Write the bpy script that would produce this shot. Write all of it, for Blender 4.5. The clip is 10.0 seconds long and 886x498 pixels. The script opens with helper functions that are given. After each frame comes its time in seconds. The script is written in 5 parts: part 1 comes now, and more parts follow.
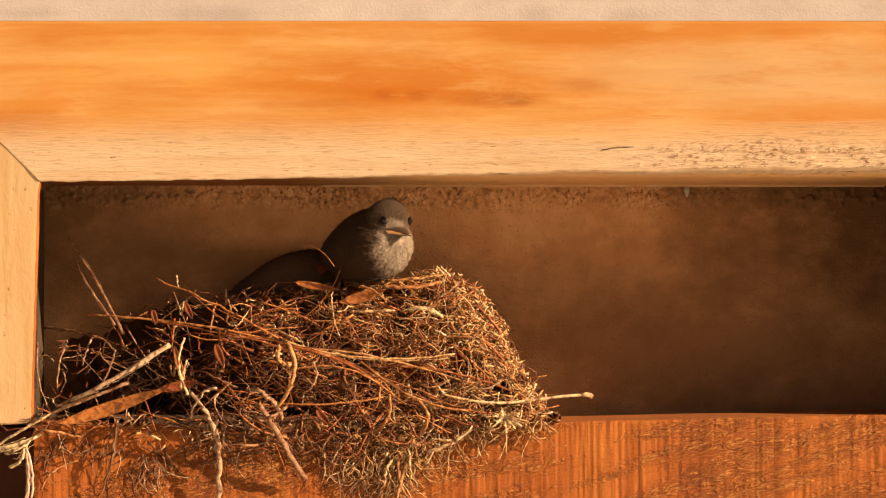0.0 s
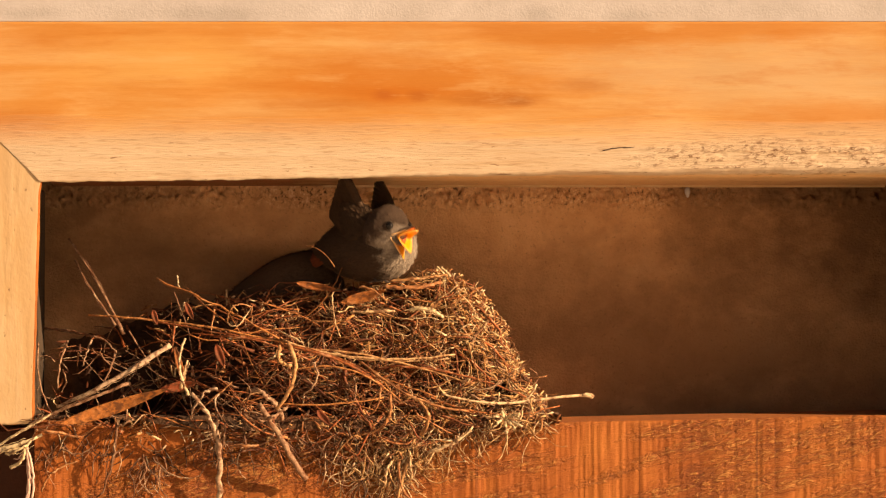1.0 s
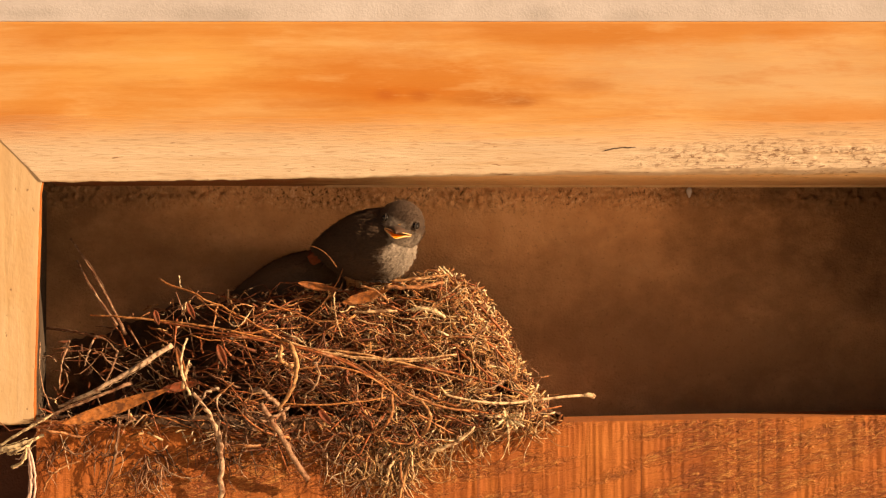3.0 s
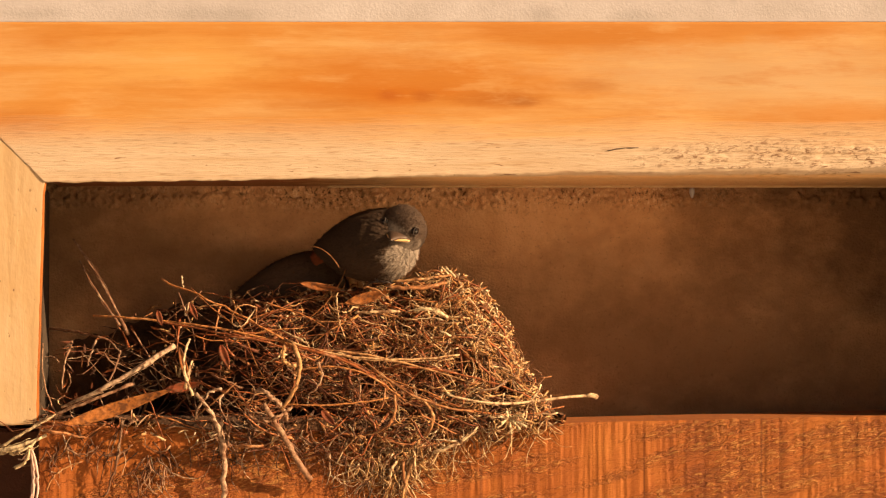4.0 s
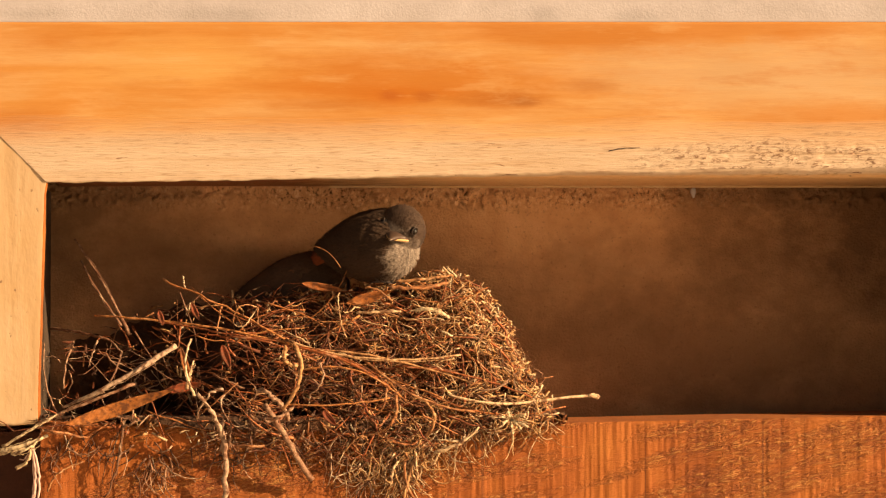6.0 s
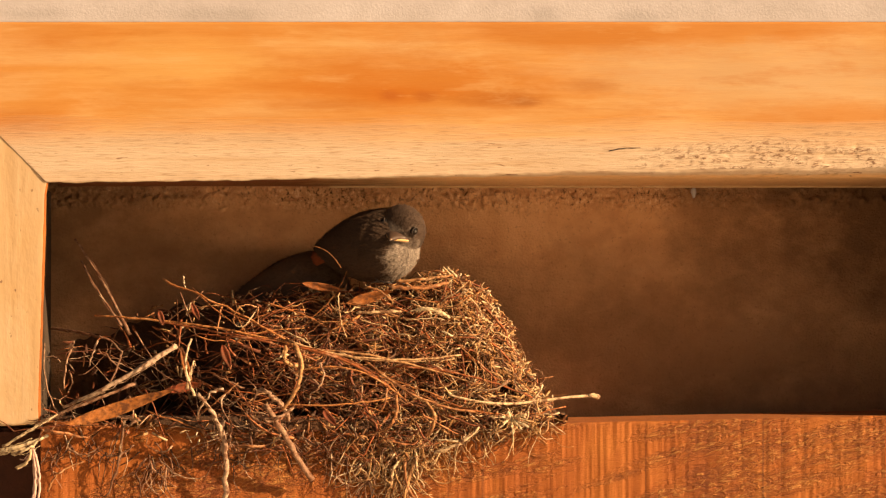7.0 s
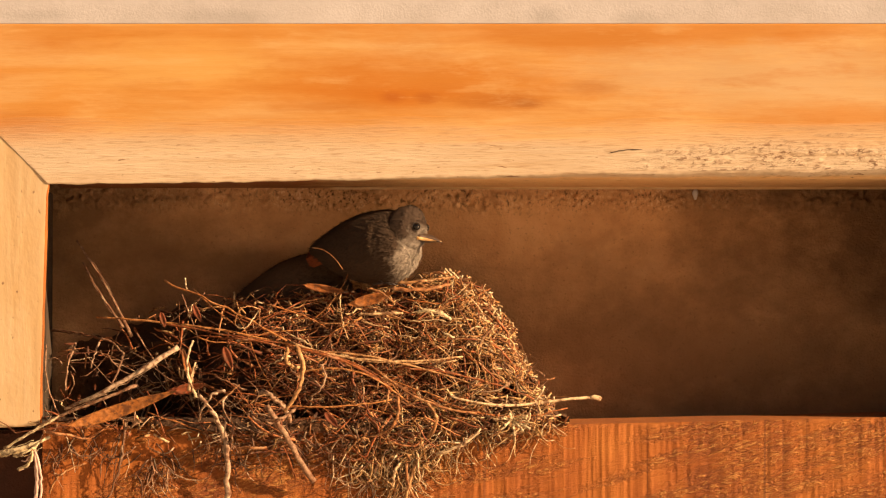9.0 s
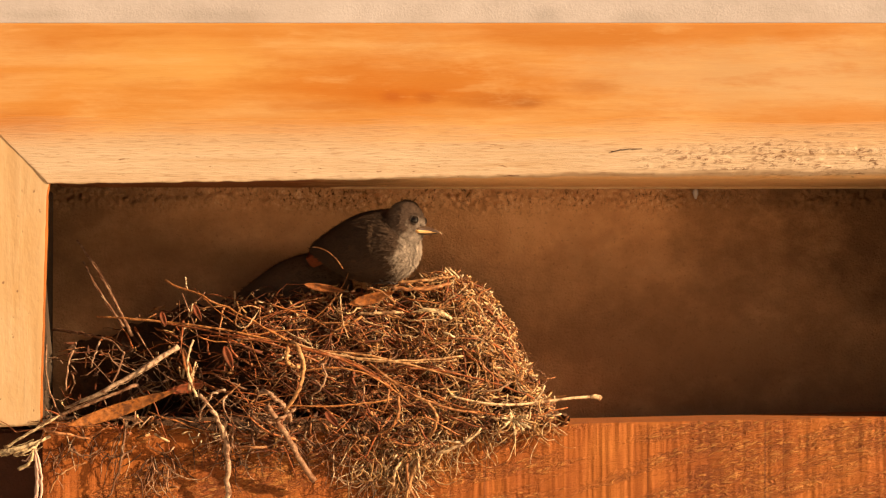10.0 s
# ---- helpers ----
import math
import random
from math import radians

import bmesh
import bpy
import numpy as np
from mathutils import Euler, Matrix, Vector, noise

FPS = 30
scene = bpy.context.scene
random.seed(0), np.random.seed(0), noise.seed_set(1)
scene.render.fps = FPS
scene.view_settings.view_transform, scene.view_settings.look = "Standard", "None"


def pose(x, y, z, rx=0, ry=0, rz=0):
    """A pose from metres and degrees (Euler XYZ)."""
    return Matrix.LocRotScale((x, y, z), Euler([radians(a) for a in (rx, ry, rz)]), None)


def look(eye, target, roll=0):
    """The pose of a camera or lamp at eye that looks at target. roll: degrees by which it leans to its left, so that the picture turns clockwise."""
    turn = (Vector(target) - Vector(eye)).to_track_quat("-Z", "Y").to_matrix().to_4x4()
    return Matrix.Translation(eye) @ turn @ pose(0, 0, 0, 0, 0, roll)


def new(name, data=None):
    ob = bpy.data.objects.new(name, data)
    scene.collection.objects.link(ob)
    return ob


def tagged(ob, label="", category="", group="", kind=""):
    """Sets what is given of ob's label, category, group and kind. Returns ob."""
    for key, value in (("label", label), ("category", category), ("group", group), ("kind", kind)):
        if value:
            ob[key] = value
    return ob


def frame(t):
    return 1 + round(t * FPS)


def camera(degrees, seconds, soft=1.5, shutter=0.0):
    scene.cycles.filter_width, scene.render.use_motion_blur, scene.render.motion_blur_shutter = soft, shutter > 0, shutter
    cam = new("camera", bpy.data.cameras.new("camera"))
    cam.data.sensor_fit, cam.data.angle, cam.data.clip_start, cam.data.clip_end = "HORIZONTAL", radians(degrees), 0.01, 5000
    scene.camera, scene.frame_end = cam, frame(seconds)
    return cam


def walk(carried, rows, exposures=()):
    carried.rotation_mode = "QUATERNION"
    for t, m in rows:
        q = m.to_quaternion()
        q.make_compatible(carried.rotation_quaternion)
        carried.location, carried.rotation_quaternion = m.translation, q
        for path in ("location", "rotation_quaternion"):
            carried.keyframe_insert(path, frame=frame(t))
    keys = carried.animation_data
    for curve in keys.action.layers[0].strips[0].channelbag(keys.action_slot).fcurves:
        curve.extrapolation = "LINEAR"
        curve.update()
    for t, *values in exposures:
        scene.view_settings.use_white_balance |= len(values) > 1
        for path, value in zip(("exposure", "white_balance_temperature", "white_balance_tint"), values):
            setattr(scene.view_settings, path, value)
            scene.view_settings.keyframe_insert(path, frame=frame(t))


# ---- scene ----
# Plan in millimetres about the middle of the recess: u to the right, v up, d inwards from the front of the timber.
MM = 0.001
HEIGHT = 1.70


def at(u, v, d):
    return Vector((u * MM, d * MM, HEIGHT + v * MM))


# ---- camera: a long lens on a stand, drifting a little ----
EYE = (0.0, -3.30, 1.56)
DRIFT = [(0.0, 0, 0), (0.5, 0, 0), (1.0, 0.5, 0.3), (1.5, 1.35, 0.0), (2.0, 1.35, 0.0), (2.5, 1.4, 0.1),
         (4.0, 4.05, 0.6), (4.5, 4.9, 0.7), (5.0, 4.9, 1.2), (5.5, 5.0, 0.7), (7.0, 5.4, 0.7), (7.5, 5.3, 0.7),
         (8.0, 5.9, 1.3), (8.5, 6.3, 1.9), (9.0, 6.7, 2.0), (9.5, 7.0, 1.5), (10.0, 7.0, 1.5)]
cam = camera(12.2, 10.0, soft=1.25, shutter=0.8)
walk(cam, [(t, look(EYE, (-a * MM, 0, HEIGHT + b * MM))) for t, a, b in DRIFT],
     exposures=[(0.0, 0.76, 8700, 21), (10.0, 0.76, 8700, 21)])

# ---- light: warm sun over the camera's shoulder, clear sky ----
SUN_UP, SUN_SIDE = radians(23), radians(68)
world = bpy.data.worlds.new("sky")
scene.world = world
world.use_nodes = True
sky = world.node_tree.nodes.new("ShaderNodeTexSky")
sky.sky_type, sky.sun_disc = "NISHITA", False
sky.sun_elevation, sky.sun_rotation = SUN_UP, math.pi - SUN_SIDE
sky.dust_density = 2.0
back = world.node_tree.nodes["Background"]
back.inputs["Strength"].default_value = 0.02
world.node_tree.links.new(sky.outputs["Color"], back.inputs["Color"])
sun = new("sun", bpy.data.lights.new("sun", "SUN"))
sun.data.energy, sun.data.angle, sun.data.color = 5.0, radians(0.6), (1.0, 0.80, 0.56)
way = Vector((math.sin(SUN_SIDE) * math.cos(SUN_UP), -math.cos(SUN_SIDE) * math.cos(SUN_UP), math.sin(SUN_UP)))
sun.matrix_world = look(way * 20, (0, 0, 0))


# ---- materials ----
class Nodes:
    """A material's node tree, written as nested calls."""

    def __init__(self, name):
        self.mat = bpy.data.materials.new(name)
        self.mat.use_nodes = True
        self.tree = self.mat.node_tree
        self.shader = self.tree.nodes["Principled BSDF"]

    def node(self, kind, values=(), **props):
        n = self.tree.nodes.new("ShaderNode" + kind)
        for key, value in props.items():
            setattr(n, key, value)
        for key, value in dict(values).items():
            self.put(n.inputs[key], value)
        return n

    def put(self, socket, value):
        if isinstance(value, bpy.types.NodeSocket):
            self.tree.links.new(value, socket)
        else:
            socket.default_value = value

    def coords(self, scale=(1, 1, 1), turn=(0, 0, 0), move=(0, 0, 0)):
        m = self.node("Mapping", {"Scale": scale, "Location": move})
        turned = self.node("Mapping", {"Rotation": turn})
        self.put(turned.inputs["Vector"], self.node("TexCoord").outputs["Object"])
        self.put(m.inputs["Vector"], turned.outputs["Vector"])
        return m.outputs["Vector"]

    def noise(self, scale, where=None, detail=4.0, rough=0.6, distort=0.0):
        v = {"Scale": scale, "Detail": detail, "Roughness": rough, "Distortion": distort}
        v["Vector"] = where if where is not None else self.coords()
        return self.node("TexNoise", v).outputs["Fac"]

    def ramp(self, fac, stops, interpolation="LINEAR"):
        n = self.node("ValToRGB", {"Fac": fac})
        n.color_ramp.interpolation = interpolation
        while len(n.color_ramp.elements) < len(stops):
            n.color_ramp.elements.new(0.5)
        for e, (p, c) in zip(n.color_ramp.elements, stops):
            e.position, e.color = p, (*c, 1) if len(c) == 3 else c
        return n.outputs["Color"]

    def grey(self, fac, a, b, lo=0.0, hi=1.0):
        n = self.node("MapRange", {"Value": fac, "From Min": a, "From Max": b, "To Min": lo, "To Max": hi})
        return n.outputs["Result"]

    def mix(self, fac, a, b, blend="MIX"):
        n = self.node("Mix", data_type="RGBA", blend_type=blend)
        ends = [i for i in n.inputs if i.type == "RGBA"]
        for socket, value in ((n.inputs[0], fac), (ends[0], a), (ends[1], b)):
            self.put(socket, (*value, 1) if isinstance(value, tuple) and len(value) == 3 else value)
        return [o for o in n.outputs if o.type == "RGBA"][0]

    def sum(self, a, b, op="ADD"):
        n = self.node("Math", operation=op)
        self.put(n.inputs[0], a), self.put(n.inputs[1], b)
        return n.outputs[0]

    def patch(self, u, v, wide, high, ragged=0.4, scale=(14, 9, 60)):
        """1 in the middle of a ragged oval about (u, v) in millimetres, falling to 0 at its edge."""
        m = self.node("Mapping", {"Location": (-u / wide, 0, -v / high), "Scale": (1000 / wide, 0, 1000 / high)})
        self.put(m.inputs["Vector"], self.node("TexCoord").outputs["Object"])
        far = self.node("VectorMath", operation="LENGTH")
        self.put(far.inputs[0], m.outputs["Vector"])
        edge = self.sum(self.noise(1.0, self.coords(scale, (0, 0, 0), (u * 0.013, v * 0.017, 0.3)), 6, 0.72), -0.5)
        return self.grey(self.sum(far.outputs["Value"], self.sum(edge, 4 * ragged, "MULTIPLY")), 1.0, 0.25)

    def axis(self, which):
        s = self.node("SeparateXYZ")
        self.put(s.inputs[0], self.node("TexCoord").outputs["Object"])
        return s.outputs[which]

    def done(self, color, rough=0.8, height=None, strength=0.4, distance=0.001, **more):
        self.put(self.shader.inputs["Base Color"], (*color, 1) if isinstance(color, tuple) and len(color) == 3 else color)
        self.put(self.shader.inputs["Roughness"], rough)
        if height is not None:
            b = self.node("Bump", {"Strength": strength, "Distance": distance, "Height": height})
            self.put(self.shader.inputs["Normal"], b.outputs["Normal"])
        for key, value in more.items():
            self.put(self.shader.inputs[key.replace("_", " ")], value)
        return self.mat


def varnished_wood():
    """Orange varnished softwood with a darker figure, worn to bare wood along its lower edge. Grain along x."""
    n = Nodes("varnished_wood")
    big = n.noise(1.0, n.coords((4, 9, 22)), 5, 0.6, 0.3)
    streak = n.noise(1.0, n.coords((5, 40, 95)), 5, 0.65, 0.2)
    fine = n.noise(1.0, n.coords((60, 500, 700)), 4, 0.6)
    tone = n.sum(n.sum(big, 0.6, "MULTIPLY"), n.sum(streak, 0.4, "MULTIPLY"))
    varnish = n.ramp(tone, [(0.36, (0.56, 0.225, 0.045)), (0.46, (0.59, 0.275, 0.075)), (0.56, (0.62, 0.345, 0.135)), (0.68, (0.64, 0.43, 0.22))])
    # Paler wood, the orange bands and the dark heart of the figure.
    for u, v, wide, high, amount, tint in (
            (250, 140, 230, 34, 0.75, (0.57, 0.375, 0.205)), (-215, 150, 130, 26, 0.6, (0.64, 0.36, 0.11)), (120, 178, 330, 16, 0.75, (0.54, 0.215, 0.05)),
            (-330, 172, 90, 22, 0.6, (0.54, 0.215, 0.045)), (-30, 134, 160, 34, 0.85, (0.52, 0.185, 0.028)), (-340, 98, 70, 20, 0.8, (0.50, 0.18, 0.035)),
            (-150, 100, 130, 16, 0.6, (0.54, 0.23, 0.055)), (310, 108, 130, 15, 0.85, (0.56, 0.245, 0.07)), (110, 168, 90, 14, 0.7, (0.50, 0.185, 0.032)),
            (-50, 126, 70, 14, 0.75, (0.50, 0.15, 0.013)), (42, 120, 46, 9, 0.75, (0.42, 0.135, 0.018)), (-105, 116, 50, 8, 0.6, (0.46, 0.155, 0.02)), (-48, 124, 14, 7, 0.6, (0.40, 0.10, 0.01)), (-20, 122, 12, 6, 0.6, (0.40, 0.11, 0.012)), (60, 118, 14, 5, 0.6, (0.34, 0.11, 0.02)), (112, 131, 26, 8, 0.6, (0.44, 0.17, 0.04))):
        varnish = n.mix(n.sum(n.patch(u, v, wide, high), amount, "MULTIPLY"), varnish, tint)
    cloud = n.noise(1.0, n.coords((9, 9, 50)), 5, 0.7, 0.2)
    varnish = n.mix(n.grey(cloud, 0.52, 0.68, 0.0, 0.45), varnish, (0.50, 0.17, 0.022))
    varnish = n.mix(n.grey(cloud, 0.46, 0.32, 0.0, 0.4), varnish, (0.66, 0.43, 0.20))
    bare = n.ramp(streak, [(0.28, (0.50, 0.33, 0.19)), (0.42, (0.61, 0.455, 0.31)), (0.68, (0.68, 0.55, 0.41))])
    edge = n.sum(n.axis(2), n.grey(streak, 0.3, 0.7, -0.010, 0.010))
    color = n.mix(n.grey(edge, 0.080, 0.104), bare, varnish)
    # The planed underside: bounced light painted in towards one end, shade towards the other.
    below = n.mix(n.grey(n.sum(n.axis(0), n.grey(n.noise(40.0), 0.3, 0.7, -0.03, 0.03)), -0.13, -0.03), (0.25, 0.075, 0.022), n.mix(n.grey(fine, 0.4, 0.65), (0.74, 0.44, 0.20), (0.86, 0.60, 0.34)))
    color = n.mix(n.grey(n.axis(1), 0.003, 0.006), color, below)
    lower = n.grey(edge, 0.106, 0.088)
    color = n.mix(n.sum(n.grey(fine, 0.54, 0.70, 0.0, 0.55), lower, "MULTIPLY"), color, (0.30, 0.13, 0.045))
    fleck = n.noise(1.0, n.coords((90, 200, 420)), 3, 0.6, 0.4)
    color = n.mix(n.sum(n.grey(fleck, 0.66, 0.70, 0.0, 0.85), n.grey(edge, 0.086, 0.076), "MULTIPLY"), color, (0.20, 0.085, 0.03))
    torn = n.noise(1.0, n.coords((150, 240, 420), (0, radians(10), 0)), 4, 0.7, 0.8)
    where = n.sum(n.grey(n.axis(0), 0.10, 0.20), n.grey(n.noise(14.0, n.coords((1, 1, 3)), 2), 0.40, 0.52), "MULTIPLY")
    where = n.sum(where, n.sum(n.grey(edge, 0.063, 0.070), n.grey(edge, 0.090, 0.080), "MULTIPLY"), "MULTIPLY")
    color = n.mix(n.sum(n.grey(torn, 0.53, 0.59, 0.0, 0.9), where, "MULTIPLY"), color, (0.19, 0.085, 0.035))
    rag = n.sum(n.sum(torn, where, "MULTIPLY"), n.sum(n.sum(streak, fine), n.grey(lower, 0.0, 1.0, 0.12, 0.6), "MULTIPLY"))
    return n.done(color, 0.55, rag, 0.7, 0.0014)


def bare_wood():
    """Bleached planed softwood with dents and specks. Grain along z."""
    n = Nodes("bare_wood")
    streak = n.noise(1.0, n.coords((70, 70, 7)), 6, 0.6, 0.5)
    big = n.noise(14.0, None, 3)
    speck = n.noise(230.0, n.coords((1, 1, 0.6)), 3, 0.5)
    color = n.ramp(streak, [(0.28, (0.52, 0.34, 0.18)), (0.5, (0.62, 0.44, 0.26)), (0.72, (0.68, 0.52, 0.34))])
    color = n.mix(n.grey(big, 0.35, 0.65, 0.0, 0.3), color, (0.62, 0.36, 0.14))
    color = n.mix(n.grey(speck, 0.69, 0.74, 0.0, 0.8), color, (0.20, 0.10, 0.05))
    return n.done(color, 0.6, n.sum(streak, n.sum(speck, -0.6, "MULTIPLY")), 0.4, 0.0012)


def sawn_wood():
    """Rough-sawn reddish timber: upright saw lines crossed by slanting tufts of torn grain."""
    n = Nodes("sawn_wood")
    saw = n.noise(1.0, n.coords((330, 40, 9)), 3, 0.6)
    wide = n.noise(1.0, n.coords((45, 20, 3)), 3, 0.6)
    cloud = n.noise(12.0, None, 4)
    slant = (0, radians(14), 0)
    fuzz = n.noise(1.0, n.coords((130, 150, 430), slant), 4, 0.65, 0.7)
    where = n.grey(n.noise(1.0, n.coords((8, 30, 48), slant), 4, 0.65), 0.42, 0.56, 0.12, 1.25)
    fuzz = n.sum(n.sum(n.sum(fuzz, -0.5), where, "MULTIPLY"), 0.5)
    tone = n.sum(n.sum(n.sum(wide, 0.34, "MULTIPLY"), n.sum(saw, 0.16, "MULTIPLY")), n.sum(cloud, 0.5, "MULTIPLY"))
    color = n.ramp(tone, [(0.36, (0.265, 0.064, 0.010)), (0.5, (0.37, 0.102, 0.017)), (0.64, (0.46, 0.150, 0.029))])
    color = n.mix(n.grey(fuzz, 0.55, 0.64, 0.0, 0.65), color, (0.64, 0.29, 0.085))
    color = n.mix(n.grey(fuzz, 0.46, 0.36, 0.0, 0.45), color, (0.17, 0.040, 0.008))
    line = n.noise(1.0, n.coords((210, 10, 2.2)), 2, 0.5)
    color = n.mix(n.grey(line, 0.66, 0.72, 0.0, 0.55), color, (0.15, 0.038, 0.008))
    return n.done(color, 0.75, n.sum(n.sum(saw, 0.10, "MULTIPLY"), fuzz), 1.0, 0.005)


def render_coat(name, dark, mid, light, relief=0.5, rough=0.9, ior=1.5, stains_and_shade=(), crumbs=False):
    n = Nodes(name)
    big = n.noise(7.0, n.coords((1, 1, 1.6)), 5, 0.6)
    mid_size = n.noise(45.0, None, 5, 0.65)
    grain = n.noise(520.0, None, 3, 0.6)
    tone = n.sum(n.sum(big, 0.6, "MULTIPLY"), n.sum(mid_size, 0.4, "MULTIPLY"))
    color = n.ramp(tone, [(0.34, dark), (0.5, mid), (0.66, light)])
    color = n.mix(n.grey(n.noise(300.0, None, 3, 0.6), 0.60, 0.70, 0.0, min(0.75, 0.5 * relief)), color, tuple(0.6 * c for c in dark))
    if crumbs:
        zone = n.sum(n.grey(n.axis(2), 0.034, 0.046), n.grey(n.noise(22.0), 0.36, 0.56, 0.15, 1.0), "MULTIPLY")
        bits = n.noise(1.0, n.coords((330, 330, 260)), 3, 0.7)
        color = n.mix(n.sum(n.grey(bits, 0.56, 0.62, 0.0, 0.9), zone, "MULTIPLY"), color, (0.80, 0.56, 0.36))
        color = n.mix(n.sum(n.grey(bits, 0.44, 0.38, 0.0, 0.9), zone, "MULTIPLY"), color, (0.10, 0.05, 0.025))
    # Dark ragged ovals: smudges on the lime, painted shade on the back wall.
    for u, v, wide, high, amount in stains_and_shade:
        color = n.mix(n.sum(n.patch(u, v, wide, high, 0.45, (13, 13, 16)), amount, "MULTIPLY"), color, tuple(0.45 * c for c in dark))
    return n.done(color, rough, n.sum(mid_size, grain), relief, 0.0015, IOR=ior)


def fibre(name, stops, rough=0.75, pieces=False, bleach=0.25):
    """Dry plant fibre, each strand in its own tone."""
    n = Nodes(name)
    own = n.node("ObjectInfo").outputs["Random"] if pieces else n.node("NewGeometry").outputs["Random Per Island"]
    color = n.ramp(own, stops)
    streak = n.noise(1.0, n.coords((300, 300, 300)), 3, 0.6)
    patch = n.noise(150.0, None, 4, 0.65)
    color = n.mix(n.grey(streak, 0.4, 0.7, 0.0, 0.6), color, (0.10, 0.045, 0.018))
    color = n.mix(n.grey(patch, 0.50, 0.62, 0.0, 0.8), color, (0.13, 0.042, 0.013))
    color = n.mix(n.grey(patch, 0.46, 0.34, 0.0, bleach), color, (0.88, 0.69, 0.45))
    return n.done(color, rough, streak, 0.8, 0.001)


def plumage(name, low, high, way, a, b, third=None, mottle=0.3, barbs=0.5):
    """Soft feathers, from one colour to another along a direction in the part's own space."""
    n = Nodes(name)
    d = n.node("VectorMath", operation="DOT_PRODUCT")
    n.put(d.inputs[0], n.node("TexCoord").outputs["Object"])
    n.put(d.inputs[1], way)
    blot = n.noise(120.0, None, 4, 0.65)
    barb = n.noise(1.0, n.coords((350, 900, 900)), 3, 0.6)
    where = n.sum(d.outputs["Value"], n.grey(blot, 0.3, 0.7, -0.006, 0.006))
    color = n.mix(n.grey(where, a, b), low, high)
    own = n.node("NewGeometry").outputs["Random Per Island"]
    color = n.mix(n.grey(own, 0.0, 1.0, 0.0, mottle), color, n.mix(0.5, color, third or low))
    color = n.mix(n.grey(barb, 0.45, 0.75, 0.0, barbs), color, tuple(0.45 * c for c in low))
    return n.done(color, 0.9, barb, 0.35, 0.0006, Specular_IOR_Level=0.12)


def plain(name, color, rough=0.5, vary=0.25, scale=200.0, **more):
    n = Nodes(name)
    k = n.noise(scale, None, 4)
    c = n.mix(n.grey(k, 0.35, 0.7, 0.0, vary), color, tuple(0.35 * x for x in color))
    return n.done(c, rough, k, 0.25, 0.0005, **more)


VARNISHED, BARE, SAWN = varnished_wood(), bare_wood(), sawn_wood()
MUD = render_coat("brown_render", (0.30, 0.165, 0.088), (0.52, 0.295, 0.158), (0.68, 0.41, 0.235), 0.9)
# Dark ovals paint shade at both ends and behind the birds and nest.
SHADED_MUD = render_coat("shaded_render", (0.41, 0.216, 0.106), (0.62, 0.345, 0.176), (0.74, 0.445, 0.245), 0.9, crumbs=True, stains_and_shade=[
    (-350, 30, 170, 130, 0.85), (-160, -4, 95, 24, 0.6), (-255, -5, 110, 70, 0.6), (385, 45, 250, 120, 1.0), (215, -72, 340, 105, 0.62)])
LIME = render_coat("lime_render", (0.43, 0.41, 0.42), (0.50, 0.48, 0.50), (0.56, 0.545, 0.575), 0.2, stains_and_shade=[(-180, 188, 60, 9, 0.25), (75, 188, 22, 12, 0.3), (148, 186, 22, 8, 0.25), (-330, 189, 50, 6, 0.2)])
# Very dark, so the added recess sides bounce hardly any light.
SHADE_TIMBER = render_coat("shade_timber", (0.025, 0.016, 0.010), (0.05, 0.032, 0.020), (0.085, 0.055, 0.034), 0.6)
# Reddish timber with shade in its colour, for faces that render too bright.
DIMMED_TIMBER = render_coat("dimmed_timber", (0.19, 0.052, 0.010), (0.31, 0.090, 0.015), (0.40, 0.13, 0.025), 0.6)
GAP_SHADE = render_coat("red_gap_shade", (0.05, 0.018, 0.010), (0.09, 0.031, 0.017), (0.14, 0.05, 0.028), 0.6)
# Pale and glossy so the unseen ground reflects sun into the recess.
BOUNCE_GROUND = render_coat("bounce_ground", (0.54, 0.46, 0.36), (0.62, 0.53, 0.43), (0.68, 0.60, 0.50), 0.1, 0.42, 2.6)
GOLD = fibre("golden_straw", [(0.0, (0.05, 0.017, 0.005)), (0.25, (0.26, 0.085, 0.02)), (0.5, (0.55, 0.245, 0.074)), (0.78, (0.75, 0.45, 0.195)), (1.0, (0.90, 0.74, 0.46))])
RUSSET = fibre("russet_stalk", [(0.0, (0.03, 0.009, 0.004)), (0.35, (0.20, 0.040, 0.011)), (0.75, (0.50, 0.125, 0.034)), (1.0, (0.68, 0.30, 0.13))])
ROOT = fibre("grey_root", [(0.0, (0.03, 0.012, 0.006)), (0.4, (0.17, 0.062, 0.030)), (0.75, (0.42, 0.21, 0.12)), (1.0, (0.68, 0.50, 0.33))])
GOLD_ONE = fibre("golden_straw_single", [(0.0, (0.40, 0.15, 0.05)), (0.5, (0.58, 0.31, 0.13)), (1.0, (0.78, 0.60, 0.38))], pieces=True)
RUSSET_ONE = fibre("russet_stalk_single", [(0.0, (0.28, 0.062, 0.016)), (0.5, (0.46, 0.125, 0.030)), (1.0, (0.62, 0.26, 0.08))], pieces=True)
ROOT_ONE = fibre("grey_root_single", [(0.0, (0.17, 0.075, 0.04)), (0.6, (0.34, 0.185, 0.11)), (1.0, (0.54, 0.38, 0.26))], pieces=True)
BLEACHED = fibre("bleached_straw", [(0.0, (0.74, 0.57, 0.33)), (1.0, (0.86, 0.71, 0.46))], pieces=True)
LEAF = fibre("dry_leaf", [(0.0, (0.36, 0.105, 0.020)), (1.0, (0.48, 0.16, 0.034))], pieces=True, bleach=0.08)
